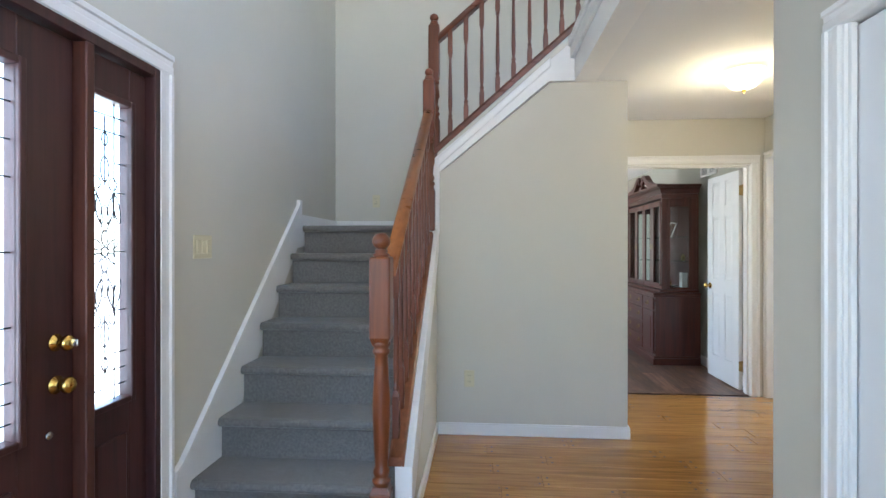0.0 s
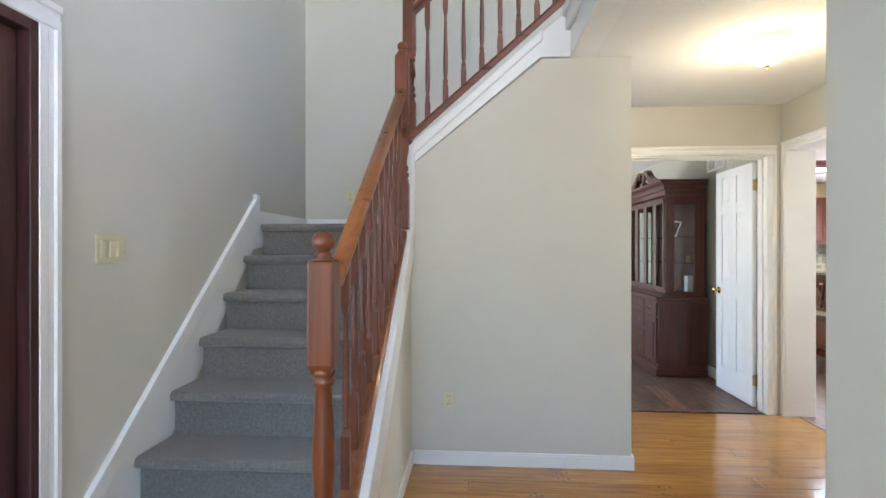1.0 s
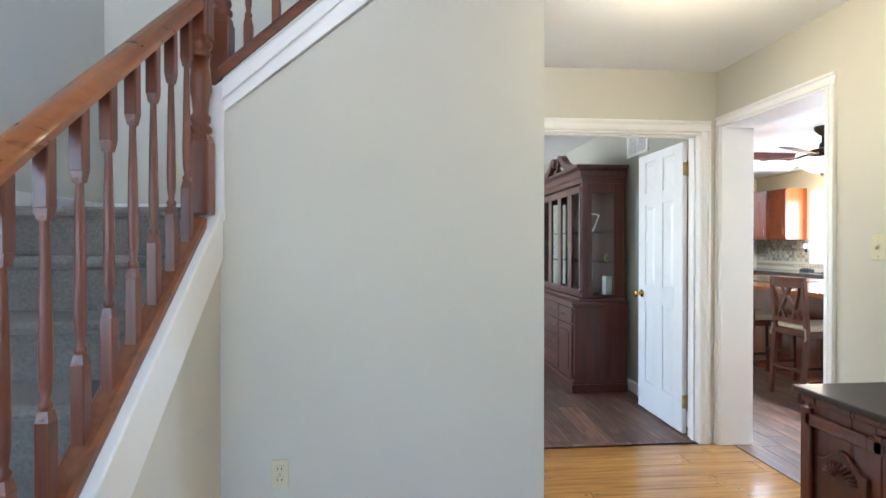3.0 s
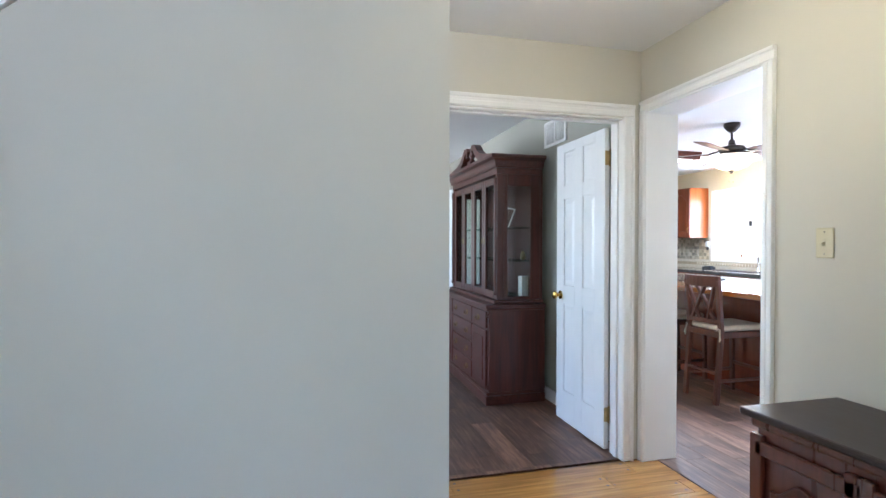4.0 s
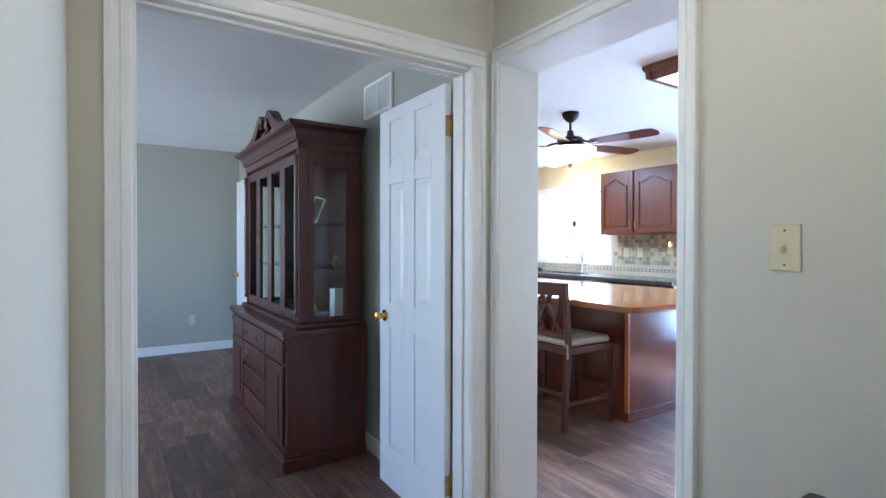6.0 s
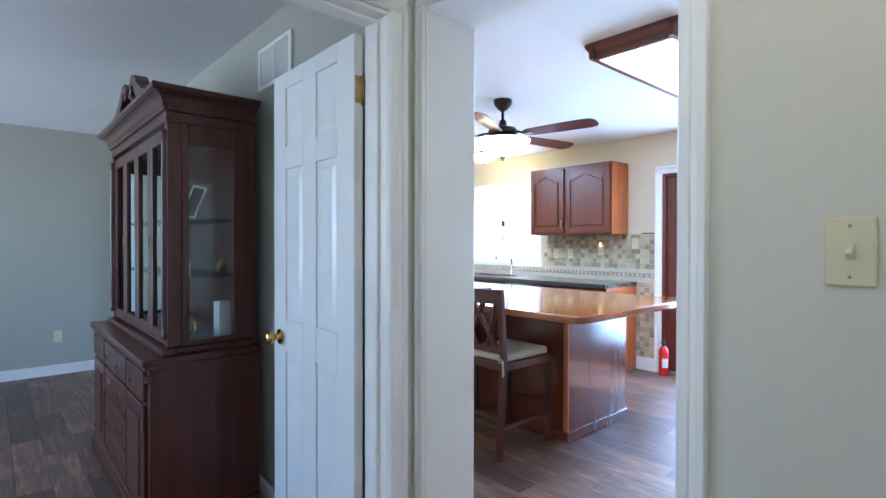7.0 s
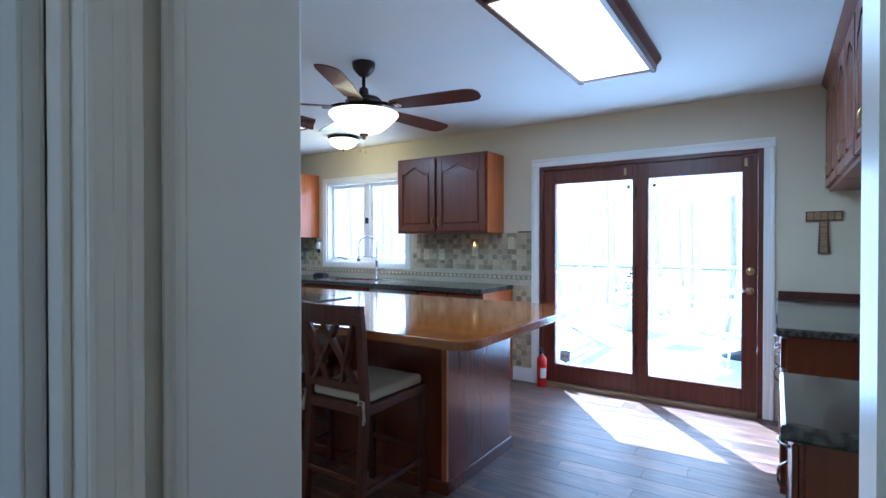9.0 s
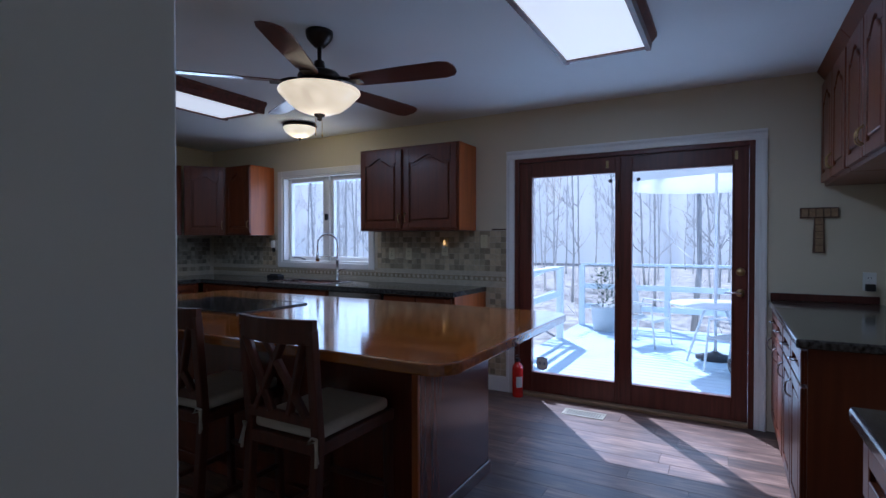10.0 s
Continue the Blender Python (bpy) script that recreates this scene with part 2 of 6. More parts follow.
GLASSH = pane_mat("cabinet_glass", 0.03, (0.9, 0.92, 0.92))
FROST = mat("bevel_glass", (0.85, 0.9, 0.92), 0.25, var=0.03)
SHELFG = pane_mat("shelf_glass", 0.25, (0.75, 0.85, 0.83))
LENS = glow("light_lens", (1.0, 0.90, 0.73), 0.56)
BOWL = alabaster("bowl_glass", (1.0, 0.72, 0.38), 0.58, 0.80)
SBOWL = alabaster("small_bowl_glass", (1.0, 0.76, 0.42), 0.5, 0.9)
HALLB = glow("hall_lamp_glass", (1.0, 0.80, 0.42), 0.16)
AMBER = glow("night_light", (1.0, 0.5, 0.12), 0.9)
# deck and railing base colours carry the cyan tint of their shaded parts
DECKP = mat("deck_shade_blue", (0.58, 0.70, 0.76), 0.6, var=0.05, scale=9, bump=0.2, bscale=60)
RAILP = mat("railing_paint", (0.76, 0.83, 0.86), 0.5, var=0.04, scale=9)
LITTER = mat("leaf_litter", (0.46, 0.42, 0.36), 0.95, var=0.45, scale=2.2, bump=1.0, bscale=12, spec=0.1)
# bark far paler than real: bright outdoor haze put into its base colour
BARK = mat("hazy_bark", (0.72, 0.70, 0.67), 0.95, grain="z", dark=0.55, rand=0.3, bump=0.5, bscale=6, scale=3, spec=0.1)
LEAF = mat("evergreen_leaf", (0.05, 0.085, 0.04), 0.6, var=0.3, scale=3)
TERRA = mat("planter", (0.60, 0.62, 0.62), 0.6, var=0.06)
METALW = mat("patio_metal", (0.80, 0.81, 0.82), 0.4, var=0.05)
CANVAS = mat("umbrella_canvas", (0.74, 0.74, 0.72), 0.85, var=0.04, bump=0.2, bscale=200)
_n, _l = CANVAS.node_tree.nodes, CANVAS.node_tree.links
_t, _m = _n.new("ShaderNodeBsdfTranslucent"), _n.new("ShaderNodeMixShader")
_t.inputs[0].default_value = (0.85, 0.85, 0.82, 1)
_m.inputs[0].default_value = 0.5
_l.new(_n["Principled BSDF"].outputs[0], _m.inputs[1]), _l.new(_t.outputs[0], _m.inputs[2]), _l.new(_m.outputs[0], _n["Material Output"].inputs[0])



# ---- geometry helpers ----
def box(bm, x0, y0, z0, x1, y1, z1, bev=0.0, seg=2):
    c = Vector(((x0 + x1) / 2, (y0 + y1) / 2, (z0 + z1) / 2))
    r = bmesh.ops.create_cube(bm, size=1, matrix=Matrix.LocRotScale(c, None, (abs(x1 - x0), abs(y1 - y0), abs(z1 - z0))))
    if bev:
        edges = list({e for v in r["verts"] for e in v.link_edges})
        bmesh.ops.bevel(bm, geom=edges, offset=bev, segments=seg, profile=0.5, affect="EDGES")
    return bm


def boxes(*rows, bev=0.0, seg=2):
    bm = bmesh.new()
    for r in rows:
        box(bm, *r, bev=bev, seg=seg)
    return bm


def lathe(profile, seg=20, bm=None, at=(0, 0, 0), scale=(1, 1), caps=True):
    bm = bm or bmesh.new()
    rings = []
    for r, z in profile:
        if r < 1e-5:
            rings.append([bm.verts.new((at[0], at[1], at[2] + z))])
        else:
            rings.append([bm.verts.new((at[0] + scale[0] * r * math.cos(2 * math.pi * i / seg), at[1] + scale[1] * r * math.sin(2 * math.pi * i / seg), at[2] + z)) for i in range(seg)])
    for a, b in zip(rings, rings[1:]):
        for i in range(seg):
            j = (i + 1) % seg
            q = [a[i % len(a)], a[j % len(a)], b[j % len(b)], b[i % len(b)]]
            q = list(dict.fromkeys(q))
            if len(q) > 2:
                bm.faces.new(q).smooth = True
    for ring, flip in ((rings[0], True), (rings[-1], False)):
        if caps and len(ring) > 2:
            bm.faces.new(ring[::-1] if flip else ring)
    return bm


def prism(poly, axis, a, b, bm=None, bev=0.0, smooth=False):
    """A polygon in the two axes other than axis, drawn out from a to b."""
    bm = bm or bmesh.new()
    k = "xyz".index(axis)
    def v(p, w):
        c = list(p)
        c.insert(k, w)
        return bm.verts.new(c)
    lo, hi = [v(p, a) for p in poly], [v(p, b) for p in poly]
    fs = [bm.faces.new(lo[::-1]), bm.faces.new(hi)]
    for i in range(len(poly)):
        j = (i + 1) % len(poly)
        f = bm.faces.new((lo[i], lo[j], hi[j], hi[i]))
        f.smooth = smooth
        fs.append(f)
    bmesh.ops.recalc_face_normals(bm, faces=fs)
    if bev:
        es = list({e for f in fs[:2] for e in f.edges})
        bmesh.ops.bevel(bm, geom=es, offset=bev, segments=2, profile=0.5, affect="EDGES")
    return bm


def tube(points, radius, seg=8, bm=None, closed=False):
    """A round bar along points; radius is a number or one for each point."""
    bm = bm or bmesh.new()
    pts = [Vector(p) for p in points]
    n, rings = len(pts), []
    for i, p in enumerate(pts):
        if closed:
            d = pts[(i + 1) % n] - pts[i - 1]
        else:
            d = pts[min(i + 1, n - 1)] - pts[max(i - 1, 0)]
        q = d.to_track_quat("Z", "Y")
        r = radius[i] if isinstance(radius, (list, tuple)) else radius
        rings.append([bm.verts.new(p + q @ Vector((r * math.cos(2 * math.pi * k / seg), r * math.sin(2 * math.pi * k / seg), 0))) for k in range(seg)])
    pairs = list(zip(rings, rings[1:])) + ([(rings[-1], rings[0])] if closed else [])
    for a, b in pairs:
        for k in range(seg):
            bm.faces.new((a[k], a[(k + 1) % seg], b[(k + 1) % seg], b[k])).smooth = True
    if not closed:
        bm.faces.new(rings[0][::-1]), bm.faces.new(rings[-1])
    return bm


def moved(bm, m):
    bmesh.ops.transform(bm, matrix=m, verts=bm.verts)
    return bm


def mesh_of(name, bm, material):
    me = bpy.data.meshes.new(name)
    bmesh.ops.recalc_face_normals(bm, faces=bm.faces)
    bm.to_mesh(me)
    bm.free()
    me.materials.append(material)
    return me


def part(name, bm, material, parent, label=""):
    ob = new(name, mesh_of(name, bm, material))
    ob.parent = parent
    return tagged(ob, label)


def piece(name, me, parent, at=(0, 0, 0), rz=0.0, scale=(1, 1, 1)):
    ob = new(name, me)
    ob.parent = parent
    ob.location, ob.rotation_euler, ob.scale = at, (0, 0, radians(rz)), scale
    return ob


def thing(name, m, label, category, group="", kind=""):
    ob = new(name)
    ob.empty_display_size = 0.1
    ob.matrix_basis = m
    return tagged(ob, label, category, group, kind)


def struct(name, bm, material, label, category):
    return tagged(new(name, mesh_of(name, bm, material)), label, category, "", "structure")


# ---- structure ----
H2, HI = 2.44, 5.15                 # storey height, height of the two-storey foyer
E, S = 0.12, 0.012                  # wall thickness, skirting proud
XL, XF, YB = -0.15, 1.865, 6.34     # stair wall, foyer's upper edge, landing wall
YH, XH = 5.177, 2.221               # stair enclosure: front face, end
YD, XK, XK2 = 6.278, 3.70, 3.915      # hall's end wall, wall to the kitchen, its kitchen face
YN = -1.5                           # wall behind the start
XC, YC = 2.398, 3.76                # corner of the closet block
KX, KY0, KY1 = 7.75, 4.85, 11.35    # kitchen: outer wall, south wall, north wall
DY = 11.31                          # dining room's far wall

struct("wall_entry", boxes((XL - E, YN, 0, XL, 2.30, HI), (XL - E, 2.30, 2.075, XL, 3.715, HI), (XL - E, 3.715, 0, XL, YB + E, HI)), PAINT_FOYER, "warm grey painted two-storey wall with the entry door", "wall")
struct("wall_landing", boxes((XL, YB, 0, XH, YB + 0.02, HI), (XH, 6.3605, H2, 4.0, YB + 0.14, HI)), PAINT_FOYER, "warm grey painted wall above the stair landing", "wall")
# unseen wall; its two openings are assumed, to admit the fills
struct("wall_rear", boxes((XL, YN - E, 0, 0.1, YN, HI), (0.1, YN - E, 0, 2.1, YN, 0.65), (0.1, YN - E, 2.35, 2.1, YN, 3.35), (2.1, YN - E, 0, XC + 2, YN, 3.35),
                          (0.1, YN - E, 4.65, XC + 2, YN, HI), (3.8, YN - E, 3.35, XC + 2, YN, 4.65), (0.1, YN - E, 3.35, 2.0, YN, 4.65)), PAINT_FOYER, "unseen warm grey rear wall with two added openings", "wall")
struct("wall_closet", boxes((XC, YN, 0, XC + E, 2.50, H2), (XC, 2.50, 2.035, XC + E, 3.372, H2), (XC, 3.372, 0, XC + E, YC, H2), (XC + E, YC - E, 0, XK, YC, H2)), PAINT_FOYER, "pale grey painted wall round the coat closet", "wall")
# the wall under the stairs' second flight, with the slope of that flight
enc = prism([(0.913, 0.0), (XH, 0.0), (XH, H2), (1.70, H2), (0.95, 1.84), (0.913, 1.84)], "y", YH, YH + 0.10)
struct("wall_stair", enc, PAINT_FOYER, "pale greige wall enclosing the stairs under the second flight", "wall")
struct("wall_stair_end", boxes((XH - 0.1, YH + 0.1, 0, XH, YD, H2)), PAINT_FOYER, "pale greige end of the stair wall", "wall")
struct("wall_hall_end", boxes((XH - 0.1, YD, 0, 2.37, YD + E, H2), (3.592, YD, 0, XK, YD + E, H2), (2.37, YD, 2.04, 3.592, YD + E, H2)), PAINT_FOYER, "cream-lit hall wall over the dining room doorway", "wall")
struct("wall_kitchen_opening", boxes((XK, YN, 0, XK2, 5.388, H2), (XK, 6.245, 0, XK2, DY, H2), (XK, 5.388, 2.08, XK2, 6.245, H2)), PAINT_FOYER, "painted wall with the wide opening into the kitchen", "wall")
struct("wall_dining_face", boxes((XK - 0.006, YD + E, 0, XK - 0.001, DY, H2)), PAINT_DINING, "grey-green painted dining room wall", "wall")
struct("wall_dining_back", boxes((XH, YD + E, 0, 2.37, YD + E + 0.004, H2), (2.37, YD + E, 2.04, XK - 0.006, YD + E + 0.004, H2)), PAINT_DINING, "grey-green painted wall round the doorway", "wall")
struct("wall_dining_far", boxes((-0.3, DY, 0, XK2, DY + E, H2)), PAINT_DINING, "grey-green painted far wall of the dining room", "wall")
struct("wall_dining_side", boxes((-0.3 - E, YB + 0.02, 0, -0.3, 8.1, H2), (-0.3 - E, 8.1, 0, -0.3, 10.5, 0.7), (-0.3 - E, 8.1, 2.2, -0.3, 10.5, H2), (-0.3 - E, 10.5, 0, -0.3, DY, H2)), PAINT_DINING, "grey-green dining room wall with a wide window", "wall")
struct("wall_dining_near", boxes((-0.3, YB + 0.021, 0, XH - 0.1, YB + 0.03, H2)), PAINT_DINING, "grey-green painted wall behind the stairs", "wall")
KW = [(8.905, 10.135, 1.09, 2.045), (5.555, 7.335, 0.0, 2.025)]        # window and glass door openings in the outer wall
struct("wall_kitchen_outer", boxes((KX, KY0 - E, 0, KX + 0.16, 5.555, H2), (KX, 5.555, 2.025, KX + 0.16, 7.335, H2), (KX, 7.335, 0, KX + 0.16, 8.905, H2), (KX, 8.905, 0, KX + 0.16, 10.135, 1.09),
                                   (KX, 8.905, 2.045, KX + 0.16, 10.135, H2), (KX, 10.135, 0, KX + 0.16, KY1 + E, H2)), PAINT_KITCHEN, "cream painted kitchen wall with window and glass door", "wall")
struct("wall_kitchen_north", boxes((XK2, KY1, 0, KX, KY1 + E, H2)), PAINT_KITCHEN, "cream painted kitchen wall behind the cabinets", "wall")
struct("wall_kitchen_south", boxes((XK2, KY0 - E, 0, KX, KY0, H2)), PAINT_KITCHEN, "cream painted kitchen wall behind the side counters", "wall")
struct("wall_kitchen_face", boxes((XK2 + 0.001, KY0, 0, XK2 + 0.005, 5.388, H2), (XK2 + 0.001, 6.245, 0, XK2 + 0.005, KY1, H2), (XK2 + 0.001, 5.388, 2.08, XK2 + 0.005, 6.245, H2)), PAINT_KITCHEN, "cream painted kitchen side of the opening", "wall")
# upper storey: edge beam beside the stairwell, walls and roof
struct("fascia_upper", boxes((XF, YN, H2, XF + 0.14, YH + 0.1, 2.74)), TRIM, "white edge board of the upper floor", "trim")
struct("trim_upper_edge", boxes((XF - 0.03, YN, 2.60, XF, YH - 0.001, 2.68), (XF - 0.045, YN, 2.68, XF, YH - 0.001, 2.735), bev=0.008), TRIM, "white moulding along the upper floor's edge", "trim")
# the opening is made up, for the loft fill to shine through
struct("wall_upper", boxes((4.0, YN, 2.74, 4.12, 1.6, HI), (4.0, 1.6, 2.74, 4.12, 3.4, 3.35), (4.0, 1.6, 4.65, 4.12, 3.4, HI), (4.0, 3.4, 2.74, 4.12, YB + 0.14, HI)), PAINT_FOYER, "warm grey upper landing wall with an added opening", "wall")
struct("floor_upper", boxes((XF + 0.14, YN, H2 + 0.06, 4.0, YH, 2.74), (XH, YH, H2 + 0.06, 4.0, YB, 2.74)), CARPET, "grey carpeted upper floor", "floor")
struct("ceiling_foyer", boxes((XL - E, YN - E, HI, 4.12, YB + 0.14, HI + 0.1)), CEIL, "white ceiling high over the foyer", "ceiling")
struct("ceiling_hall", boxes((XF + 0.001, YN, H2, XK, YD, H2 + 0.06)), CEIL, "white painted hall ceiling", "ceiling")
struct("ceiling_dining", boxes((-0.3, YD + E, H2, XK, DY, H2 + 0.1)), CEIL, "white painted dining room ceiling", "ceiling")
struct("ceiling_kitchen", boxes((XK2, KY0 - E, H2, KX + 0.16, KY1 + E, H2 + 0.1)), CEILK, "white kitchen ceiling tinted with blue daylight", "ceiling")


# ---- casings, skirtings, doors ----
def casing(name, axis, face, out, a0, a1, top, w=0.07, high=None, label="white painted door casing"):
    """Casing round an opening from a0 to a1 in a wall whose face is at that value of axis; out is the way it stands proud; high narrows the side at a1."""
    bm = bmesh.new()
    full = w
    def section(w):
        return [(0.0, 0.0), (0.0, 0.010), (0.005, 0.015), (0.40 * w, 0.015), (0.46 * w, 0.011), (0.68 * w, 0.013), (0.74 * w, 0.021), (0.96 * w, 0.021), (w, 0.017), (w, 0.0)]
    for s, a, w in ((-1, a0, full), (1, a1, high or full)):
        pts = [(face + out * d, a + s * u) for u, d in section(w)]
        prism([(q, p) for p, q in pts] if axis == "y" else pts, "z", 0.0, top, bm)
    pts = [(face + out * d, top + u) for u, d in section(full)]
    prism(pts, "x" if axis == "y" else "y", a0 - full, a1 + (high or full), bm)
    return struct(name, bm, TRIM, label, "trim")


CT = 2.022                          # top of the closet opening
casing("casing_dining_door", "y", YD, -1, 2.372, 3.580, 2.044, 0.070)
casing("casing_kitchen_opening", "x", XK, -1, 5.418, 6.234, 2.076, 0.060, high=0.034, label="white painted casing round the kitchen opening")
casing("casing_closet", "x", XC, -1, 2.52, 3.365, CT, 0.077)
struct("jamb_closet", boxes((XC - 0.002, 3.356, 0, XC + E, 3.371, CT + 0.01), (XC + 0.008, 3.338, 0, XC + 0.026, 3.356, CT - 0.002), (XC - 0.002, 2.505, CT - 0.001, XC + E, 3.356, CT + 0.012), bev=0.002, seg=1), TRIM, "white closet door jamb with its stop", "trim")
casing("casing_entry", "x", XL, 1, 2.32, 3.695, 2.06, 0.09)
casing("casing_slider", "x", KX, -1, 5.555, 7.335, 2.025, 0.072, label="white casing round the glass door")
struct("jamb_kitchen_opening", boxes((XK - 0.002, 6.230, 0, XK2 + 0.008, 6.245, 2.08), (XK - 0.002, 5.388, 0, XK2 + 0.008, 5.402, 2.08), (XK - 0.002, 5.402, 2.066, XK2 + 0.008, 6.230, 2.08), bev=0.003), TRIM, "white jamb lining of the kitchen opening", "trim")
struct("jamb_dining_door", boxes((3.578, YD - 0.003, 0, 3.592, YD + E + 0.006, 2.04), (2.369, YD - 0.003, 0, 2.382, YD + E + 0.006, 2.04), (2.382, YD - 0.003, 2.028, 3.578, YD + E + 0.006, 2.04),
                                 (3.566, YD + 0.04, 0, 3.578, YD + 0.075, 2.028), (2.382, YD + 0.04, 2.016, 3.566, YD + 0.075, 2.028), bev=0.002, seg=1), TRIM, "white jamb with door stop", "trim")


def skirting(name, rows, label="white painted skirting board", h=0.083):
    bm = bmesh.new()
    for x0, y0, x1, y1 in rows:
        box(bm, x0, y0, 0.0, x1, y1, h - 0.014)
        box(bm, x0, y0, h - 0.0139, x1, y1, h, bev=0.005)
    return struct(name, bm, TRIM, label, "baseboard")


skirting("baseboard_stair", [(0.928, YH - 0.014, XH + 0.014, YH)])
skirting("baseboard_stair_side", [(0.913, 3.95, 0.927, YH - 0.015)])
skirting("baseboard_stair_end", [(XH, YH, XH + 0.014, YD)])
skirting("baseboard_kitchen_wall", [(XK - 0.014, YC, XK, 5.358)])
skirting("baseboard_dining_far", [(-0.3, DY - 0.015, XK, DY)], h=0.10)
skirting("baseboard_dining_side", [(XK - 0.021, 6.5, XK - 0.006, DY - 0.02)], h=0.10)
skirting("baseboard_kitchen", [(KX - 0.016, 7.408, KX - 0.002, 7.60)], h=0.13)


def panel_leaf(w, h, t):
    """A six-panel door leaf along +x from the hinge, with its faces to +y and -y."""
    bm = boxes((0, -t / 2 + 0.007, 0, w, t / 2 - 0.007, h))
    st, mid = 0.108 * w / 0.62, 0.102 * w / 0.62
    rows = [0.0, 0.22, 0.85, 0.98, 1.60, 1.69, 1.93, h]
    for s in (-1, 1):
        y0, y1 = sorted((s * (t / 2 - 0.0069), s * t / 2))
        for x0, x1 in ((0, st), (w / 2 - mid / 2, w / 2 + mid / 2), (w - st, w)):
            box(bm, x0, y0, 0, x1, y1, h, bev=0.002, seg=1)
        for z0, z1 in ((rows[0], rows[1]), (rows[2], rows[3]), (rows[4], rows[5]), (rows[6], rows[7])):
            for x0, x1 in ((st, w / 2 - mid / 2), (w / 2 + mid / 2, w - st)):
                box(bm, x0, y0, z0, x1, y1, z1)
        for z0, z1 in ((rows[1], rows[2]), (rows[3], rows[4]), (rows[5], rows[6])):
            for x0, x1 in ((st, w / 2 - mid / 2), (w / 2 + mid / 2, w - st)):
                ya, yb = sorted((s * (t / 2 - 0.0068), s * (t / 2 - 0.002)))
                lo, hi = (ya, yb) if s > 0 else (yb, ya)
                rim = [[bm.verts.new((xx, yy, zz)) for xx, zz in ((x0 + g, z0 + g), (x1 - g, z0 + g), (x1 - g, z1 - g), (x0 + g, z1 - g))] for g, yy in ((0.016, lo), (0.040, hi))]
                order = -1 if s > 0 else 1
                bm.faces.new(rim[1][::order])
                for i in range(4):
                    j = (i + 1) % 4
                    bm.faces.new((rim[0][i], rim[0][j], rim[1][j], rim[1][i])[::order])
    return bm


KNOB = [(0.0, 0.0), (0.030, 0.0), (0.031, 0.006), (0.014, 0.010), (0.012, 0.026), (0.020, 0.032), (0.028, 0.044), (0.026, 0.056), (0.016, 0.063), (0.0, 0.064)]


def knob_bm(seg=16):
    return lathe(KNOB, seg)


def panel_door(name, m, w, h, label, hinges=True):
    d = thing(name, m, label, "door", "", "structure")
    leaf = part("leaf", panel_leaf(w, h, 0.035), DOORW, d)
    for s in (1, -1):
        part("knob", moved(knob_bm(), pose(w - 0.065, -s * 0.0175, 0.905, 90 * s, 0, 0)), BRASS, d, "polished brass knob")
    if hinges:
        for z in (0.17, 1.765):
            hb = boxes((-0.0042, -0.013, z, -0.0006, 0.0165, z + 0.09), (-0.0042, -0.037, z, -0.0006, -0.017, z + 0.09), bev=0.001, seg=1)
            tube([(-0.006, -0.015, z - 0.006), (-0.006, -0.015, z + 0.096)], 0.0065, 10, hb)
            part("hinge", hb, OLDBRASS, d, "aged brass hinge")
    return d


panel_door("door_1", pose(3.5655, 6.422, 0.015, 0, 0, 89.6), 0.646, 1.995, "white six-panel door standing open into the dining room")
panel_door("door_2", pose(3.662, 10.36, 0.02, 0, 0, 92), 0.74, 2.02, "white panel door standing open against the dining wall", False)
panel_door("door_3", pose(XC + 0.05, 3.353, 0.012, 0, 0, -90), 0.83, 2.0, "white closed coat closet door", False)

# entry door: dark frame, leaf with leaded glass, side light
entry = thing("entry_door", pose(XL, 2.30, 0), "dark mahogany entry door with leaded glass and side light", "door", "", "structure")
XO = -0.085       # how deep the leaf sits
part("frame", boxes((-E, 0.02, 0, 0.012, 0.055, 2.06), (-E, 1.365, 0, 0.012, 1.40, 2.06), (-E, 0.055, 2.02, 0.012, 1.365, 2.06), bev=0.004), DOORD, entry)
part("mullion", boxes((-E, 0.985, 0, 0.016, 1.025, 2.02), bev=0.006), MULLW, entry, "reddish-brown mullion between door and side light")
part("threshold", boxes((-E, 0.055, 0, 0.01, 1.365, 0.02), bev=0.004), OLDBRASS, entry)
def glazed(y0, y1, g0, g1, z0, z1, top, parent):
    x0, x1 = -0.075, -0.03
    part("leaf", boxes((x0, y0, 0.02, x1, g0, top), (x0, g1, 0.02, x1, y1, top), (x0, g0, 0.02, x1, g1, z0), (x0, g0, z1, x1, g1, top), bev=0.003, seg=1), DOORD, parent)
    b = 0.026
    part("glass_bead", boxes((x1 - 0.012, g0 - b, z0 - b, x1 + 0.012, g0, z1 + b), (x1 - 0.012, g1, z0 - b, x1 + 0.012, g1 + b, z1 + b), (x1 - 0.012, g0, z0 - b, x1 + 0.012, g1, z0), (x1 - 0.012, g0, z1, x1 + 0.012, g1, z1 + b), bev=0.006), DOORD, parent)
    part("lower_panel", boxes((x1 - 0.004, g0 + 0.02, 0.16, x1 + 0.010, g1 - 0.02, z0 - 0.14), bev=0.012), DOORD, parent)
    return x1
glazed(0.06, 0.98, 0.22, 0.765, 0.71, 1.86, 2.015, entry)
glazed(1.03, 1.36, 1.05, 1.262, 0.71, 1.86, 2.015, entry)


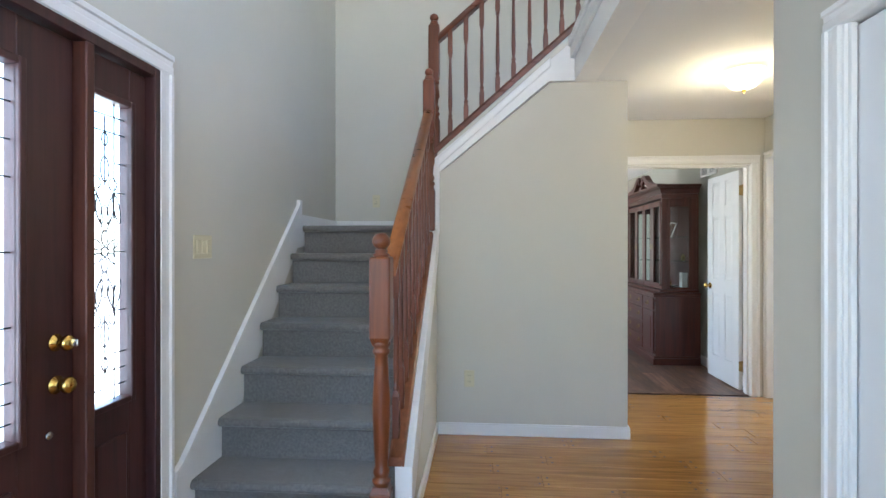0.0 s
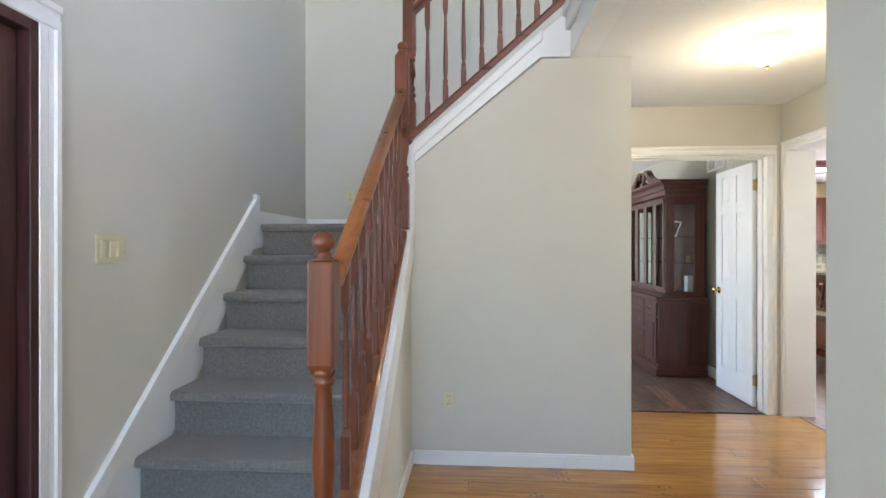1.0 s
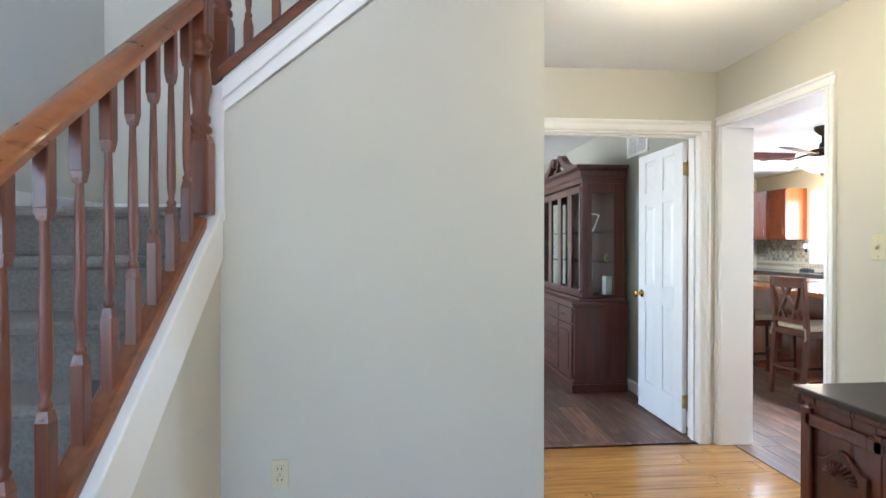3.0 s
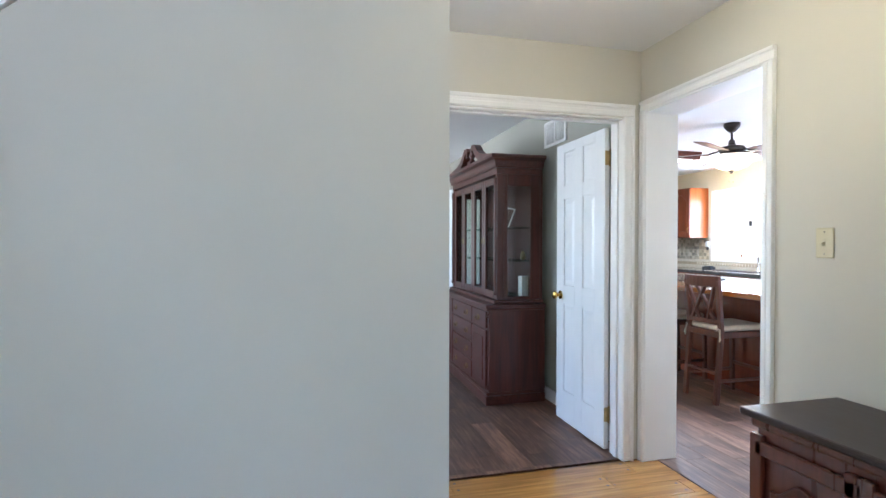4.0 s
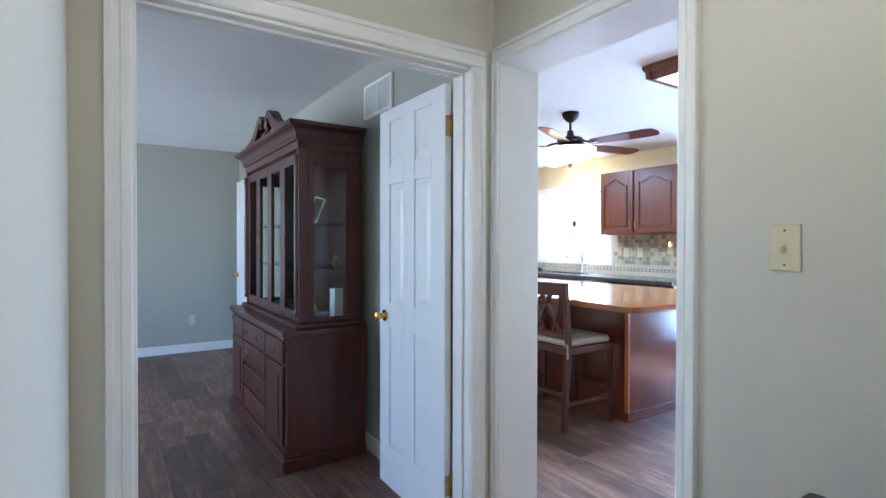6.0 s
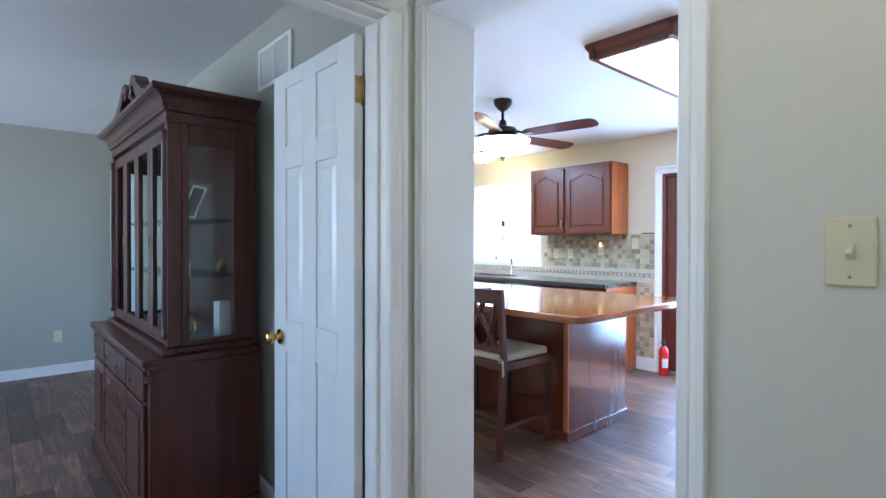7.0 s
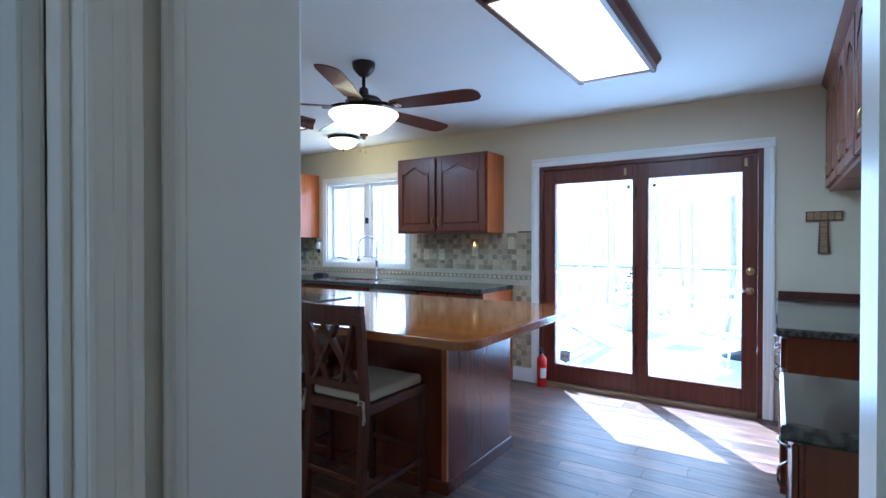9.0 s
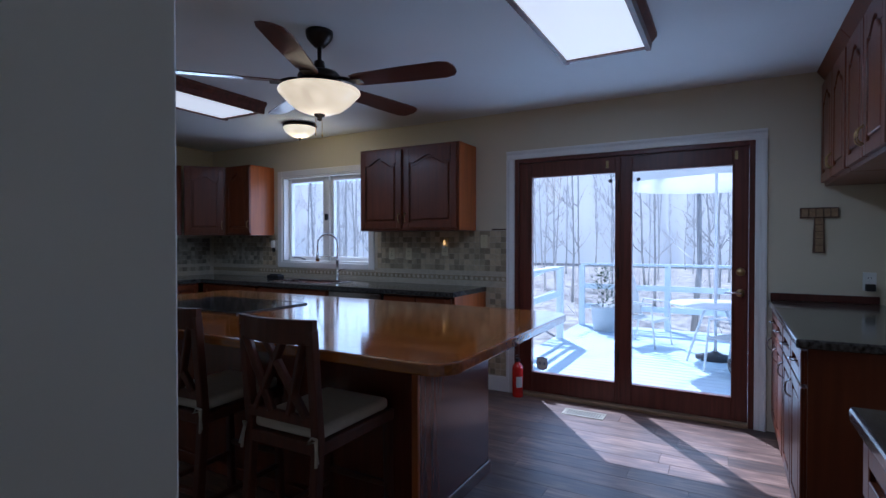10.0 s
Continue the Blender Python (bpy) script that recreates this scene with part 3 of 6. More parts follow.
def ring(cy, cz, ry, rz, x, bm, n=18, r=0.0029, turn=0.0):
    c, s = math.cos(turn), math.sin(turn)
    pts = []
    for i in range(n):
        a = 2 * math.pi * i / n
        u, w = ry * math.cos(a), rz * math.sin(a) * (0.7 + 0.3 * abs(math.sin(a)))
        pts.append((x, cy + u * c - w * s, cz + u * s + w * c))
    return tube(pts, r, 5, bm, True)


def came(g0, g1, z0, z1, flower):
    """The lead lines of a leaded pane."""
    bm, x, r = bmesh.new(), -0.052, 0.0031
    w, h = g1 - g0, z1 - z0
    def line(ya, za, yb, zb):
        tube([(x, ya, za), (x, yb, zb)], r, 5, bm)
    i0, i1 = g0 + 0.24 * w, g1 - 0.27 * w
    for y in (i0, i1):
        line(y, z0, y, z1)
    for f in (0.045, 0.10, 0.155, 0.30, 0.5, 0.70, 0.80, 0.90, 0.955):
        line(g0, z0 + f * h, i0 if 0.12 < f < 0.88 else g1, z0 + f * h)
        line(i1, z0 + f * h, g1, z0 + f * h)
    if flower:
        cy, cz = (g0 + g1) / 2, z0 + 0.5 * h
        k = w / 0.21
        line(cy, z0 + 0.05 * h, cy, z0 + 0.29 * h), line(cy, z0 + 0.72 * h, cy, z0 + 0.95 * h)
        ring(cy, cz, 0.018 * k, 0.018, x, bm)
        for i in range(6):
            a = math.pi / 6 + i * math.pi / 3
            ring(cy + 0.048 * k * math.cos(a), cz + 0.052 * math.sin(a), 0.017 * k, 0.03, x, bm, turn=a - math.pi / 2)
        for s in (-1, 1):
            ring(cy, cz + s * 0.125, 0.022 * k, 0.052, x, bm)
            ring(cy, cz + s * 0.315, 0.022 * k, 0.05, x, bm)
            ring(cy, cz + s * 0.43, 0.016 * k, 0.026, x, bm)
            for q in (-1, 1):
                ring(cy + q * 0.042 * k, cz + s * 0.26, 0.022 * k, 0.024, x, bm)
                ring(cy + q * 0.062 * k, cz + s * 0.17, 0.016 * k, 0.062, x, bm, turn=q * s * 0.28)
                ring(cy + q * 0.03 * k, cz + s * 0.16, 0.015 * k, 0.058, x, bm, turn=-q * s * 0.25)
    return bm


for g0, g1, f in ((0.22, 0.765, True), (1.05, 1.262, True)):
    pn = part("pane", boxes((-0.056, g0 - 0.004, 0.706, -0.050, g1 + 0.004, 1.864)), pane_mat("leaded_glass", 0.08, (0.93, 0.98, 1.0), 0.05), entry, "leaded glass pane")
    pn.visible_shadow = False
    part("lead_came", came(g0, g1, 0.71, 1.86, f), LEAD, pn)
for z, sc in ((0.985, 0.95), (0.845, 1.0)):
    part("knob", moved(knob_bm(), pose(-0.03, 0.905, z, 0, 90, 0) @ Matrix.Scale(sc, 4)), BRASS, entry, "polished brass knob")
part("thumb_turn", boxes((0.03, 0.902, 0.975, 0.052, 0.908, 0.998), bev=0.002), STEEL, entry)
part("bore_plug", moved(lathe([(0, 0), (0.014, 0), (0.012, 0.005), (0, 0.006)], 14), pose(-0.03, 0.88, 0.685, 0, 90, 0)), STEEL, entry)


# emitting sheet added behind the leaded panes in place of outdoor light
struct("backdrop_porch", boxes((-1.4, 1.2, -0.5, -1.38, 4.8, 3.2)), glow("porch_daylight_glow", (0.86, 0.95, 1.0), 0.14), "glowing panel for the daylight outside the entry door", "backdrop")

# ---- stairs ----
RISE, RUN, Y0 = 0.211, 0.25, 3.905
stairs = thing("staircase", pose(0, 0, 0), "grey carpeted stairs with a landing turning to a second flight", "stairs", "", "structure")
def step_profile(y, z, back, low):
    r = 0.024
    pts = [(y + 0.042, low), (back, low), (back, z)]
    for i in range(7):
        a = math.pi / 2 + math.pi * i / 6
        pts.append((y + r + r * math.cos(a), z - r + r * math.sin(a)))
    pts.append((y + 0.042, z - 2 * r - 0.002))
    return pts
for k in range(7):
    y, z = Y0 + RUN * k, RISE * (k + 1) - 0.005
    back = y + RUN + 0.05 if k < 6 else YB
    part("step", prism(step_profile(y, z, back, max(0.0, z - 2 * RISE)), "x", XL + 0.018, 0.845 if k < 6 else 0.93), CARPET, stairs)
for k in range(6):
    x, z = 0.96 + 0.243 * k, RISE * (8 + k) - 0.005
    part("step", prism([(q, w) for q, w in step_profile(x, z, x + 0.30, z - RISE * 1.4)], "y", YH + 0.115, YB) , CARPET, stairs)
SL = RISE / RUN
# skirt board along the wall
sk = prism([(3.80, 0.0), (3.80, 0.28), (3.84, 0.30), (5.33, 1.60), (5.36, 1.62), (5.40, 1.62), (5.40, 1.555), (YB, 1.555), (YB, 1.40), (5.3, 1.3), (4.0, 0.0)], "x", XL, XL + 0.018, bev=0.003)
part("skirt_board", sk, TRIM, stairs, "white skirt board")
part("skirt_cap", prism([(3.79, 0.275), (3.79, 0.30), (3.84, 0.325), (5.325, 1.625), (5.325, 1.66), (5.375, 1.66), (5.375, 1.54), (5.345, 1.545), (3.87, 0.255)], "x", XL, XL + 0.028, bev=0.004), TRIM, stairs)
part("landing_skirt", boxes((XL + 0.018, YB - 0.014, 1.45, 0.95, YB, 1.555), bev=0.004), TRIM, stairs)
# knee wall under the lower balustrade
def zl(y):
    return 1.43 + 0.835 * (y - 5.15)
part("knee_wall", prism([(3.86, 0.0), (YH, 0.0), (YH, zl(YH) - 0.02), (3.86, zl(3.86) - 0.02)], "x", 0.845, 0.913), PAINT_FOYER, stairs, "greige knee wall")
part("stringer_board", prism([(3.84, zl(3.84) - 0.23), (YH - 0.001, zl(YH) - 0.20), (YH - 0.001, zl(YH)), (3.84, zl(3.84))], "x", 0.848, 0.928, bev=0.006), TRIM, stairs, "white sloped stringer board")
part("corner_trim", boxes((0.876, YH - 0.016, 1.40, 0.935, YH - 0.001, 1.93), bev=0.004), TRIM, stairs)
def zu(x):
    return 1.93 + 0.874 * (x - 0.90)
part("upper_stringer", prism([(0.90, zu(0.9) - 0.12), (0.936, zu(0.936) - 0.13), (1.69, H2 + 0.005), (XF, H2 + 0.005), (XF, zu(XF) - 0.04), (0.90, zu(0.9))], "y", YH - 0.012, YH + 0.09, bev=0.003), TRIM, stairs, "white sloped stringer board")
part("upper_moulding", prism([(0.925, zu(0.925) - 0.085), (1.70, zu(1.70) - 0.085), (1.70, zu(1.7) - 0.02), (0.925, zu(0.925) - 0.02)], "y", YH - 0.026, YH - 0.012, bev=0.006), TRIM, stairs)
part("upper_knee", prism([(0.915, zu(0.915) - 0.02), (XF, zu(XF) - 0.06), (XF, zu(XF) + 0.06), (0.915, zu(0.915) + 0.05)], "y", YH + 0.03, YH + 0.10), PAINT_FOYER, stairs)

# balustrades
def shoulder(bm, a, za, b, zb):
    """A four-sided taper between a square block and a turned shaft."""
    lo, hi = [[bm.verts.new((sx * r, sy * r, z)) for sx, sy in ((-1, -1), (1, -1), (1, 1), (-1, 1))] for r, z in ((a, za), (b, zb))]
    for i in range(4):
        bm.faces.new((lo[i], lo[(i + 1) % 4], hi[(i + 1) % 4], hi[i]))
    bm.faces.new(lo[::-1]), bm.faces.new(hi)


def newel(total, block0, block1, low, hw=0.046, ball=0.04):
    """A newel post: square foot to low, turned shaft, square block from block0 to block1, ball on top."""
    bm = boxes((-hw, -hw, 0, hw, hw, low), bev=0.007)
    box(bm, -hw, -hw, block0, hw, hw, block1, bev=0.010)
    shoulder(bm, 0.032, block0 - 0.024, hw - 0.004, block0 + 0.004)
    shoulder(bm, hw - 0.004, low - 0.004, 0.032, low + 0.022)
    s, d = low, block0 - low
    lathe([(0.036, s - 0.01), (0.036, s + 0.01), (0.028, s + 0.02), (0.040, s + 0.035), (0.040, s + 0.05), (0.028, s + 0.06), (0.036, s + 0.075), (0.036, s + 0.09), (0.027, s + 0.105), (0.032, s + 0.16),
           (0.039, s + 0.5 * d), (0.038, s + 0.62 * d), (0.030, s + 0.82 * d), (0.028, block0 - 0.07), (0.038, block0 - 0.058), (0.038, block0 - 0.046), (0.030, block0 - 0.038), (0.041, block0 - 0.026), (0.041, block0 - 0.014), (0.034, block0 - 0.004), (0.034, block0 + 0.01)], 20, bm)
    t = block1
    lathe([(0.030, t - 0.004), (0.036, t + 0.004), (0.036, t + 0.010), (0.024, t + 0.016), (0.030, t + 0.024), (0.022, t + 0.032)]
          + [(ball * math.cos(a), t + 0.03 + ball * 0.92 + ball * 0.92 * math.sin(a)) for a in [(-70 + 20 * i) * math.pi / 180 for i in range(8)]] + [(0.0, t + 0.03 + ball * 1.84)], 20, bm)
    return bm


def baluster(length, top, foot, hw=0.0165):
    """A turned baluster with square ends."""
    bm = boxes((-hw, -hw, 0, hw, hw, foot), (-hw, -hw, length - top, hw, hw, length), bev=0.003, seg=1)
    a, b = foot, length - top
    shoulder(bm, 0.0105, b - 0.026, hw - 0.0015, b + 0.002)
    shoulder(bm, hw - 0.0015, a - 0.002, 0.0105, a + 0.022)
    d = b - a
    lathe([(0.014, a - 0.01), (0.015, a + 0.006), (0.009, a + 0.018), (0.015, a + 0.028), (0.015, a + 0.036), (0.009, a + 0.046), (0.013, a + 0.075), (0.0145, a + 0.28 * d), (0.0125, a + 0.6 * d), (0.0095, b - 0.05), (0.009, b - 0.03), (0.014, b - 0.018), (0.011, b - 0.008), (0.015, b + 0.006)], 10, bm)
    return bm


lower = thing("lower_balustrade", pose(0.868, 0, 0), "cherry stair balustrade with turned newels and balusters", "balustrade", "", "structure")
part("newel_post", moved(newel(1.36, 0.905, 1.262, 0.25), pose(-0.071, 3.80, 0)), CHERRY, lower, "reddish-brown turned newel post with a ball")
part("newel_post", moved(newel(1.1, 0.66, 1.03, 0.28, 0.04, 0.03), pose(0.0, 5.105, 1.42)), CHERRY, lower, "reddish-brown turned newel post with a ball")
def rail_poly(zc):
    return [(-0.030, zc - 0.03), (0.030, zc - 0.03), (0.034, zc - 0.005), (0.028, zc + 0.012), (0.022, zc + 0.026), (0.008, zc + 0.034), (-0.008, zc + 0.034), (-0.022, zc + 0.026), (-0.028, zc + 0.012), (-0.034, zc - 0.005)]
def rail(p0, p1, poly, width_axis):
    """A rail of the given section from p0 to p1; its section stays upright."""
    bm = bmesh.new()
    rings = []
    for p in (p0, p1):
        rings.append([bm.verts.new((p[0] + (u if width_axis == "x" else 0), p[1] + (u if width_axis == "y" else 0), p[2] + w)) for u, w in poly])
    n = len(poly)
    for i in range(n):
        bm.faces.new((rings[0][i], rings[0][(i + 1) % n], rings[1][(i + 1) % n], rings[1][i])).smooth = n > 8 and i > 1
    bm.faces.new(rings[0][::-1]), bm.faces.new(rings[1])
    return bm
part("handrail", rail((-0.045, 3.84, 1.205), (-0.005, 5.07, 2.215), rail_poly(0.0), "x"), RAILW, lower, "orange-brown oak handrail")
part("shoe_rail", rail((-0.012, 3.84, zl(3.84)), (-0.003, 5.08, zl(5.08)), [(-0.036, 0.0), (0.034, 0.0), (0.034, 0.028), (0.024, 0.04), (-0.026, 0.04), (-0.036, 0.028)], "x"), SHOE, lower)
for i in range(10):
    y = 3.925 + 0.1175 * i
    f = (y - 3.84) / 1.23
    zb, zt = zl(y) + 0.02, 1.205 + 1.01 * f - 0.02
    part("baluster", moved(baluster(zt - zb, 0.16, 0.20), pose(-0.03 + 0.03 * f, y, zb)), BALU, lower)

upper = thing("upper_balustrade", pose(0, YH + 0.06, 0), "cherry balustrade along the second stair flight", "balustrade", "", "structure")
part("newel_post", moved(newel(1.1, 0.62, 0.98, 0.30, 0.04, 0.032), pose(0.885, 0.06, 1.93)), CHERRY, upper, "reddish-brown turned newel post with a ball")
part("handrail", rail((0.92, 0.02, 2.80), (1.98, 0.02, 2.80 + 0.874 * 1.06), rail_poly(0.0), "y"), RAILX, upper)
part("shoe_rail", rail((0.90, 0.0, zu(0.9) + 0.03), (1.98, 0.0, zu(1.98) + 0.03), [(-0.04, 0.0), (0.04, 0.0), (0.04, 0.04), (0.026, 0.062), (-0.026, 0.062), (-0.04, 0.04)], "y"), RAILX, upper)
for i in range(9):
    x = 1.005 + 0.112 * i
    zb, zt = zu(x) + 0.06, 2.80 + 0.874 * (x - 0.92) - 0.02
    part("baluster", moved(baluster(zt - zb, 0.17, 0.13), pose(x, 0.01, zb)), BALU, upper)


# ---- kitchen cabinets ----
def arch(x0, x1, z0, zs, rise, n=14):
    """Outline of a panel with a cathedral top: straight shoulders and a curved crown."""
    pts = [(x0, z0), (x1, z0), (x1, zs)]
    for i in range(n + 1):
        u = i / n
        x = x1 - (0.1 + 0.8 * u) * (x1 - x0)
        pts.append((x, zs + rise * (0.5 - 0.5 * math.cos(2 * math.pi * u)) ** 0.8))
    return pts + [(x0, zs)]


def cab_door(bm, x0, x1, z0, z1, arched=True, t=0.024):
    """A framed door in front of y = 0, its raised panel with or without a cathedral top."""
    st = 0.055
    rise = min(0.06, (x1 - x0) * 0.16) if arched else 0.0
    zs = z1 - st - rise - (0.012 if arched else 0)
    box(bm, x0, -t + 0.014, z0, x1, -0.001, z1)
    box(bm, x0, -t, z0, x0 + st, -t + 0.0142, z1, bev=0.003, seg=1)
    box(bm, x1 - st, -t, z0, x1, -t + 0.0142, z1, bev=0.003, seg=1)
    box(bm, x0 + st, -t, z0, x1 - st, -t + 0.0142, z0 + st, bev=0.002, seg=1)
    if arched:
        a = arch(x0 + st, x1 - st, z0, zs, rise)[2:]
        for p, q in zip(a, a[1:]):
            prism([(p[0], p[1]), (p[0], z1), (q[0], z1), (q[0], q[1])], "y", -t, -t + 0.0142, bm)
        g = 0.022
        prism(arch(x0 + st + g, x1 - st - g, z0 + st + g, zs - g, rise), "y", -t + 0.001, -t + 0.0145, bm, bev=0.008)
    else:
        box(bm, x0 + st, -t, z1 - st, x1 - st, -t + 0.0142, z1, bev=0.002, seg=1)
        g = 0.018
        if z1 - z0 > 0.2:
            box(bm, x0 + st + g, -t + 0.001, z0 + st + g, x1 - st - g, -t + 0.0145, z1 - st - g, bev=0.008)
    return bm


def pull_bm(x, z, length=0.09, vertical=True):
    pts = []
    for i in range(7):
        u = i / 6 - 0.5
        d = -0.02 - 0.028 * (1 - (2 * u) ** 4)
        pts.append((x, d, z + u * length) if vertical else (x + u * length, d, z))
    return tube(pts, 0.0045, 6)


def wall_cabinet(m, w, h, d, doors, label, pulls, side_mats=(CAB, CAB), crown=0.0):
    c = thing("wall_cabinet", m, label, "kitchen cabinet", "kitchen wall cabinets")
    part("body", boxes((0.006, 0.0, 0, w - 0.006, d, h), bev=0.002, seg=1), CAB, c)
    part("side_panel", boxes((0, 0.0, 0, 0.006, d, h), bev=0.001, seg=1), side_mats[0], c)
    part("side_panel", boxes((w - 0.006, 0.0, 0, w, d, h), bev=0.001, seg=1), side_mats[1], c)
    if crown:
        part("crown", prism([(0.0, h - crown), (-0.05, h), (0.02, h)], "x", 0, w, bev=0.004), CAB, c)
    for i, (x0, x1) in enumerate(doors):
        dr = part("door", cab_door(bmesh.new(), x0, x1, 0.02, h - 0.025 - crown), CAB, c)
        if pulls[i] is not None:
            part("handle", moved(pull_bm(pulls[i], 0.115), pose(0, 0, 0)), OLDBRASS, dr, "curved bronze handle")
    return c


def facing(x, y, z, way):
    """A cabinet's pose from its lower corner that is left as one faces it."""
    return pose(x, y, z, 0, 0, {"-x": -90, "+y": 180, "-y": 0, "diag": -45}[way])


wall_cabinet(facing(7.42, 8.76, 1.415, "-x"), 1.055, 0.755, 0.328, [(0.02, 0.475), (0.505, 1.035)], "cherry wall cabinet with two cathedral-panel doors", [0.455, 0.525], (CAB, CABLIT))
wall_cabinet(facing(7.42, 10.68, 1.39, "-x"), 0.41, 0.77, 0.328, [(0.02, 0.41)], "narrow cherry wall cabinet beside the window", [0.395], (CAB, CABLIT))
wall_cabinet(facing(7.115, 10.99, 1.39, "diag"), 0.435, 0.77, 0.3, [(0.02, 0.415)], "cherry corner wall cabinet with a cathedral-panel door", [0.395])
wall_cabinet(facing(6.19, 11.02, 1.39, "-y"), 0.92, 0.77, 0.328, [(0.02, 0.45), (0.47, 0.90)], "cherry wall cabinet with two cathedral-panel doors", [0.43, 0.49])
for k in range(3):
    wall_cabinet(facing(7.745 - 0.80 * k, 5.165, 1.68, "+y"), 0.795, 0.755, 0.312, [(0.02, 0.39), (0.405, 0.775)], "cherry wall cabinet with crown moulding over the side counter", [0.372, 0.423], crown=0.07)


def base_cabinet(m, w, d, label, fronts, h=0.875, side_mats=(CAB, CAB)):
    c = thing("base_cabinet", m, label, "kitchen cabinet", "kitchen base cabinets")
    part("body", boxes((0, 0, 0.10, w, d, h), (0.0, 0.06, 0, w, d, 0.10), bev=0.002, seg=1), CAB, c)
    for i, s in enumerate((0.0, w)):
        if side_mats[i] is not CAB:
            part("side_panel", boxes((s - 0.004, 0.0, 0.10, s + 0.004, d, h), (s - 0.006, -0.0, 0, s + 0.006, d, 0.10), bev=0.001, seg=1), side_mats[i], c)
    for x0, x1 in fronts:
        dw = part("drawer", cab_door(bmesh.new(), x0, x1, 0.72, h - 0.015, False), CAB, c)
        part("handle", pull_bm((x0 + x1) / 2, 0.79, 0.09, False), STEEL, dw, "bright curved handle")
        dr = part("door", cab_door(bmesh.new(), x0, x1, 0.12, 0.705, False), CAB, c)
        part("handle", pull_bm(x0 + 0.03, 0.62), STEEL, dr, "bright curved handle")
    return c


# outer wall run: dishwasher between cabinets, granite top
base_cabinet(facing(7.15, 8.30, 0, "-x"), 0.69, 0.60, "cherry base cabinet at the end of the run", [(0.02, 0.33), (0.35, 0.67)], side_mats=(CAB, CABLIT))
dish = thing("dishwasher", facing(7.15, 8.905, 0, "-x"), "stainless steel dishwasher under the granite top", "dishwasher")
part("body", boxes((0, 0, 0.1, 0.595, 0.58, 0.872), (0.02, 0.06, 0, 0.575, 0.58, 0.1)), BLACKP, dish)
part("front", boxes((0.004, -0.022, 0.11, 0.591, -0.001, 0.868), bev=0.005), STEEL, dish)
part("handle", tube([(0.06, -0.06, 0.80), (0.535, -0.06, 0.80)], 0.009, 8), STEEL, dish)
base_cabinet(facing(7.15, 9.83, 0, "-x"), 0.915, 0.60, "cherry sink base cabinet", [(0.02, 0.45), (0.465, 0.895)])
base_cabinet(facing(7.15, 10.70, 0, "-x"), 0.86, 0.60, "cherry base cabinet near the corner", [(0.02, 0.42), (0.44, 0.84)])
base_cabinet(facing(5.6, 10.72, 0, "-y"), 1.5, 0.62, "cherry base cabinet along the end wall", [(0.02, 0.49), (0.51, 0.98), (1.0, 1.48)])


def slab(name, rows, label):
    return tagged(new(name, mesh_of(name, boxes(*rows, bev=0.009), GRANITE)), label, "countertop")


SNK = (7.24, 7.60, 9.02, 9.74)    # sink cut-out
ym_ = (SNK[2] + SNK[3]) / 2
outline = [(7.105, ym_), (7.105, 7.60), (KX - 0.012, 7.60), (KX - 0.012, KY1 - 0.012), (5.55, KY1 - 0.012), (5.55, 10.68), (7.105, 10.68), (7.105, ym_ + 0.0004),
           (SNK[0], ym_ + 0.0004), (SNK[0], SNK[3]), (SNK[1], SNK[3]), (SNK[1], SNK[2]), (SNK[0], SNK[2]), (SNK[0], ym_)]
tagged(new("countertop", mesh_of("countertop", prism(outline, "z", 0.876, 0.915), GRANITE)), "dark speckled granite countertop with polished edge", "countertop")
sink = thing("kitchen_sink", pose((SNK[0] + SNK[1]) / 2, (SNK[2] + SNK[3]) / 2, 0.70), "stainless steel sink set into the countertop", "sink")
sx, sy = (SNK[1] - SNK[0]) / 2, (SNK[3] - SNK[2]) / 2
part("basin", boxes((-sx, -sy, 0, sx, sy, 0.012), (-sx, -sy, 0, -sx + 0.01, sy, 0.2), (sx - 0.01, -sy, 0, sx, sy, 0.2), (-sx, -sy, 0, sx, -sy + 0.01, 0.2), (-sx, sy - 0.01, 0, sx, sy, 0.2), (-sx, -0.006, 0, sx, 0.006, 0.18)), STEEL, sink)
rim = boxes((-sx - 0.012, -sy - 0.012, 0.2155, sx + 0.012, -sy, 0.221), (-sx - 0.012, sy, 0.2155, sx + 0.012, sy + 0.012, 0.221), (-sx - 0.012, -sy, 0.2155, -sx, sy, 0.221), (sx, -sy, 0.2155, sx + 0.012, sy, 0.221))
part("rim", rim, STEEL, sink)

tap = thing("kitchen_faucet", pose(7.645, 9.24, 0.915), "tall chrome spring faucet with pull-down spray", "faucet")
part("base", lathe([(0, 0), (0.027, 0), (0.027, 0.01), (0.018, 0.02), (0.016, 0.19), (0.02, 0.2), (0.02, 0.22), (0.012, 0.23), (0, 0.23)], 16), CHROME, tap)
neck = [(0, 0, 0.22), (0, 0.0, 0.38)] + [(-0.06 + 0.06 * math.cos(a), 0.08 - 0.08 * math.cos(a), 0.38 + 0.10 * math.sin(a)) for a in [math.pi * i / 10 for i in range(1, 11)]] + [(-0.12, 0.16, 0.30)]
part("spring_neck", tube(neck, 0.010, 10), CHROME, tap)
coil = bmesh.new()
L = len(neck)
cp = []
for i in range(240):
    u = 2 + (L - 3.001) * i / 239
    k, f = int(u), u - int(u)
    p = Vector(neck[k]).lerp(Vector(neck[min(k + 1, L - 1)]), f)
    a = i * 2 * math.pi / 9
    cp.append(p + Vector((0.0135 * math.cos(a) * 0.7, 0.0135 * math.cos(a) * 0.7, 0.0135 * math.sin(a))))
part("coil", tube(cp, 0.0022, 4, coil), CHROME, tap)
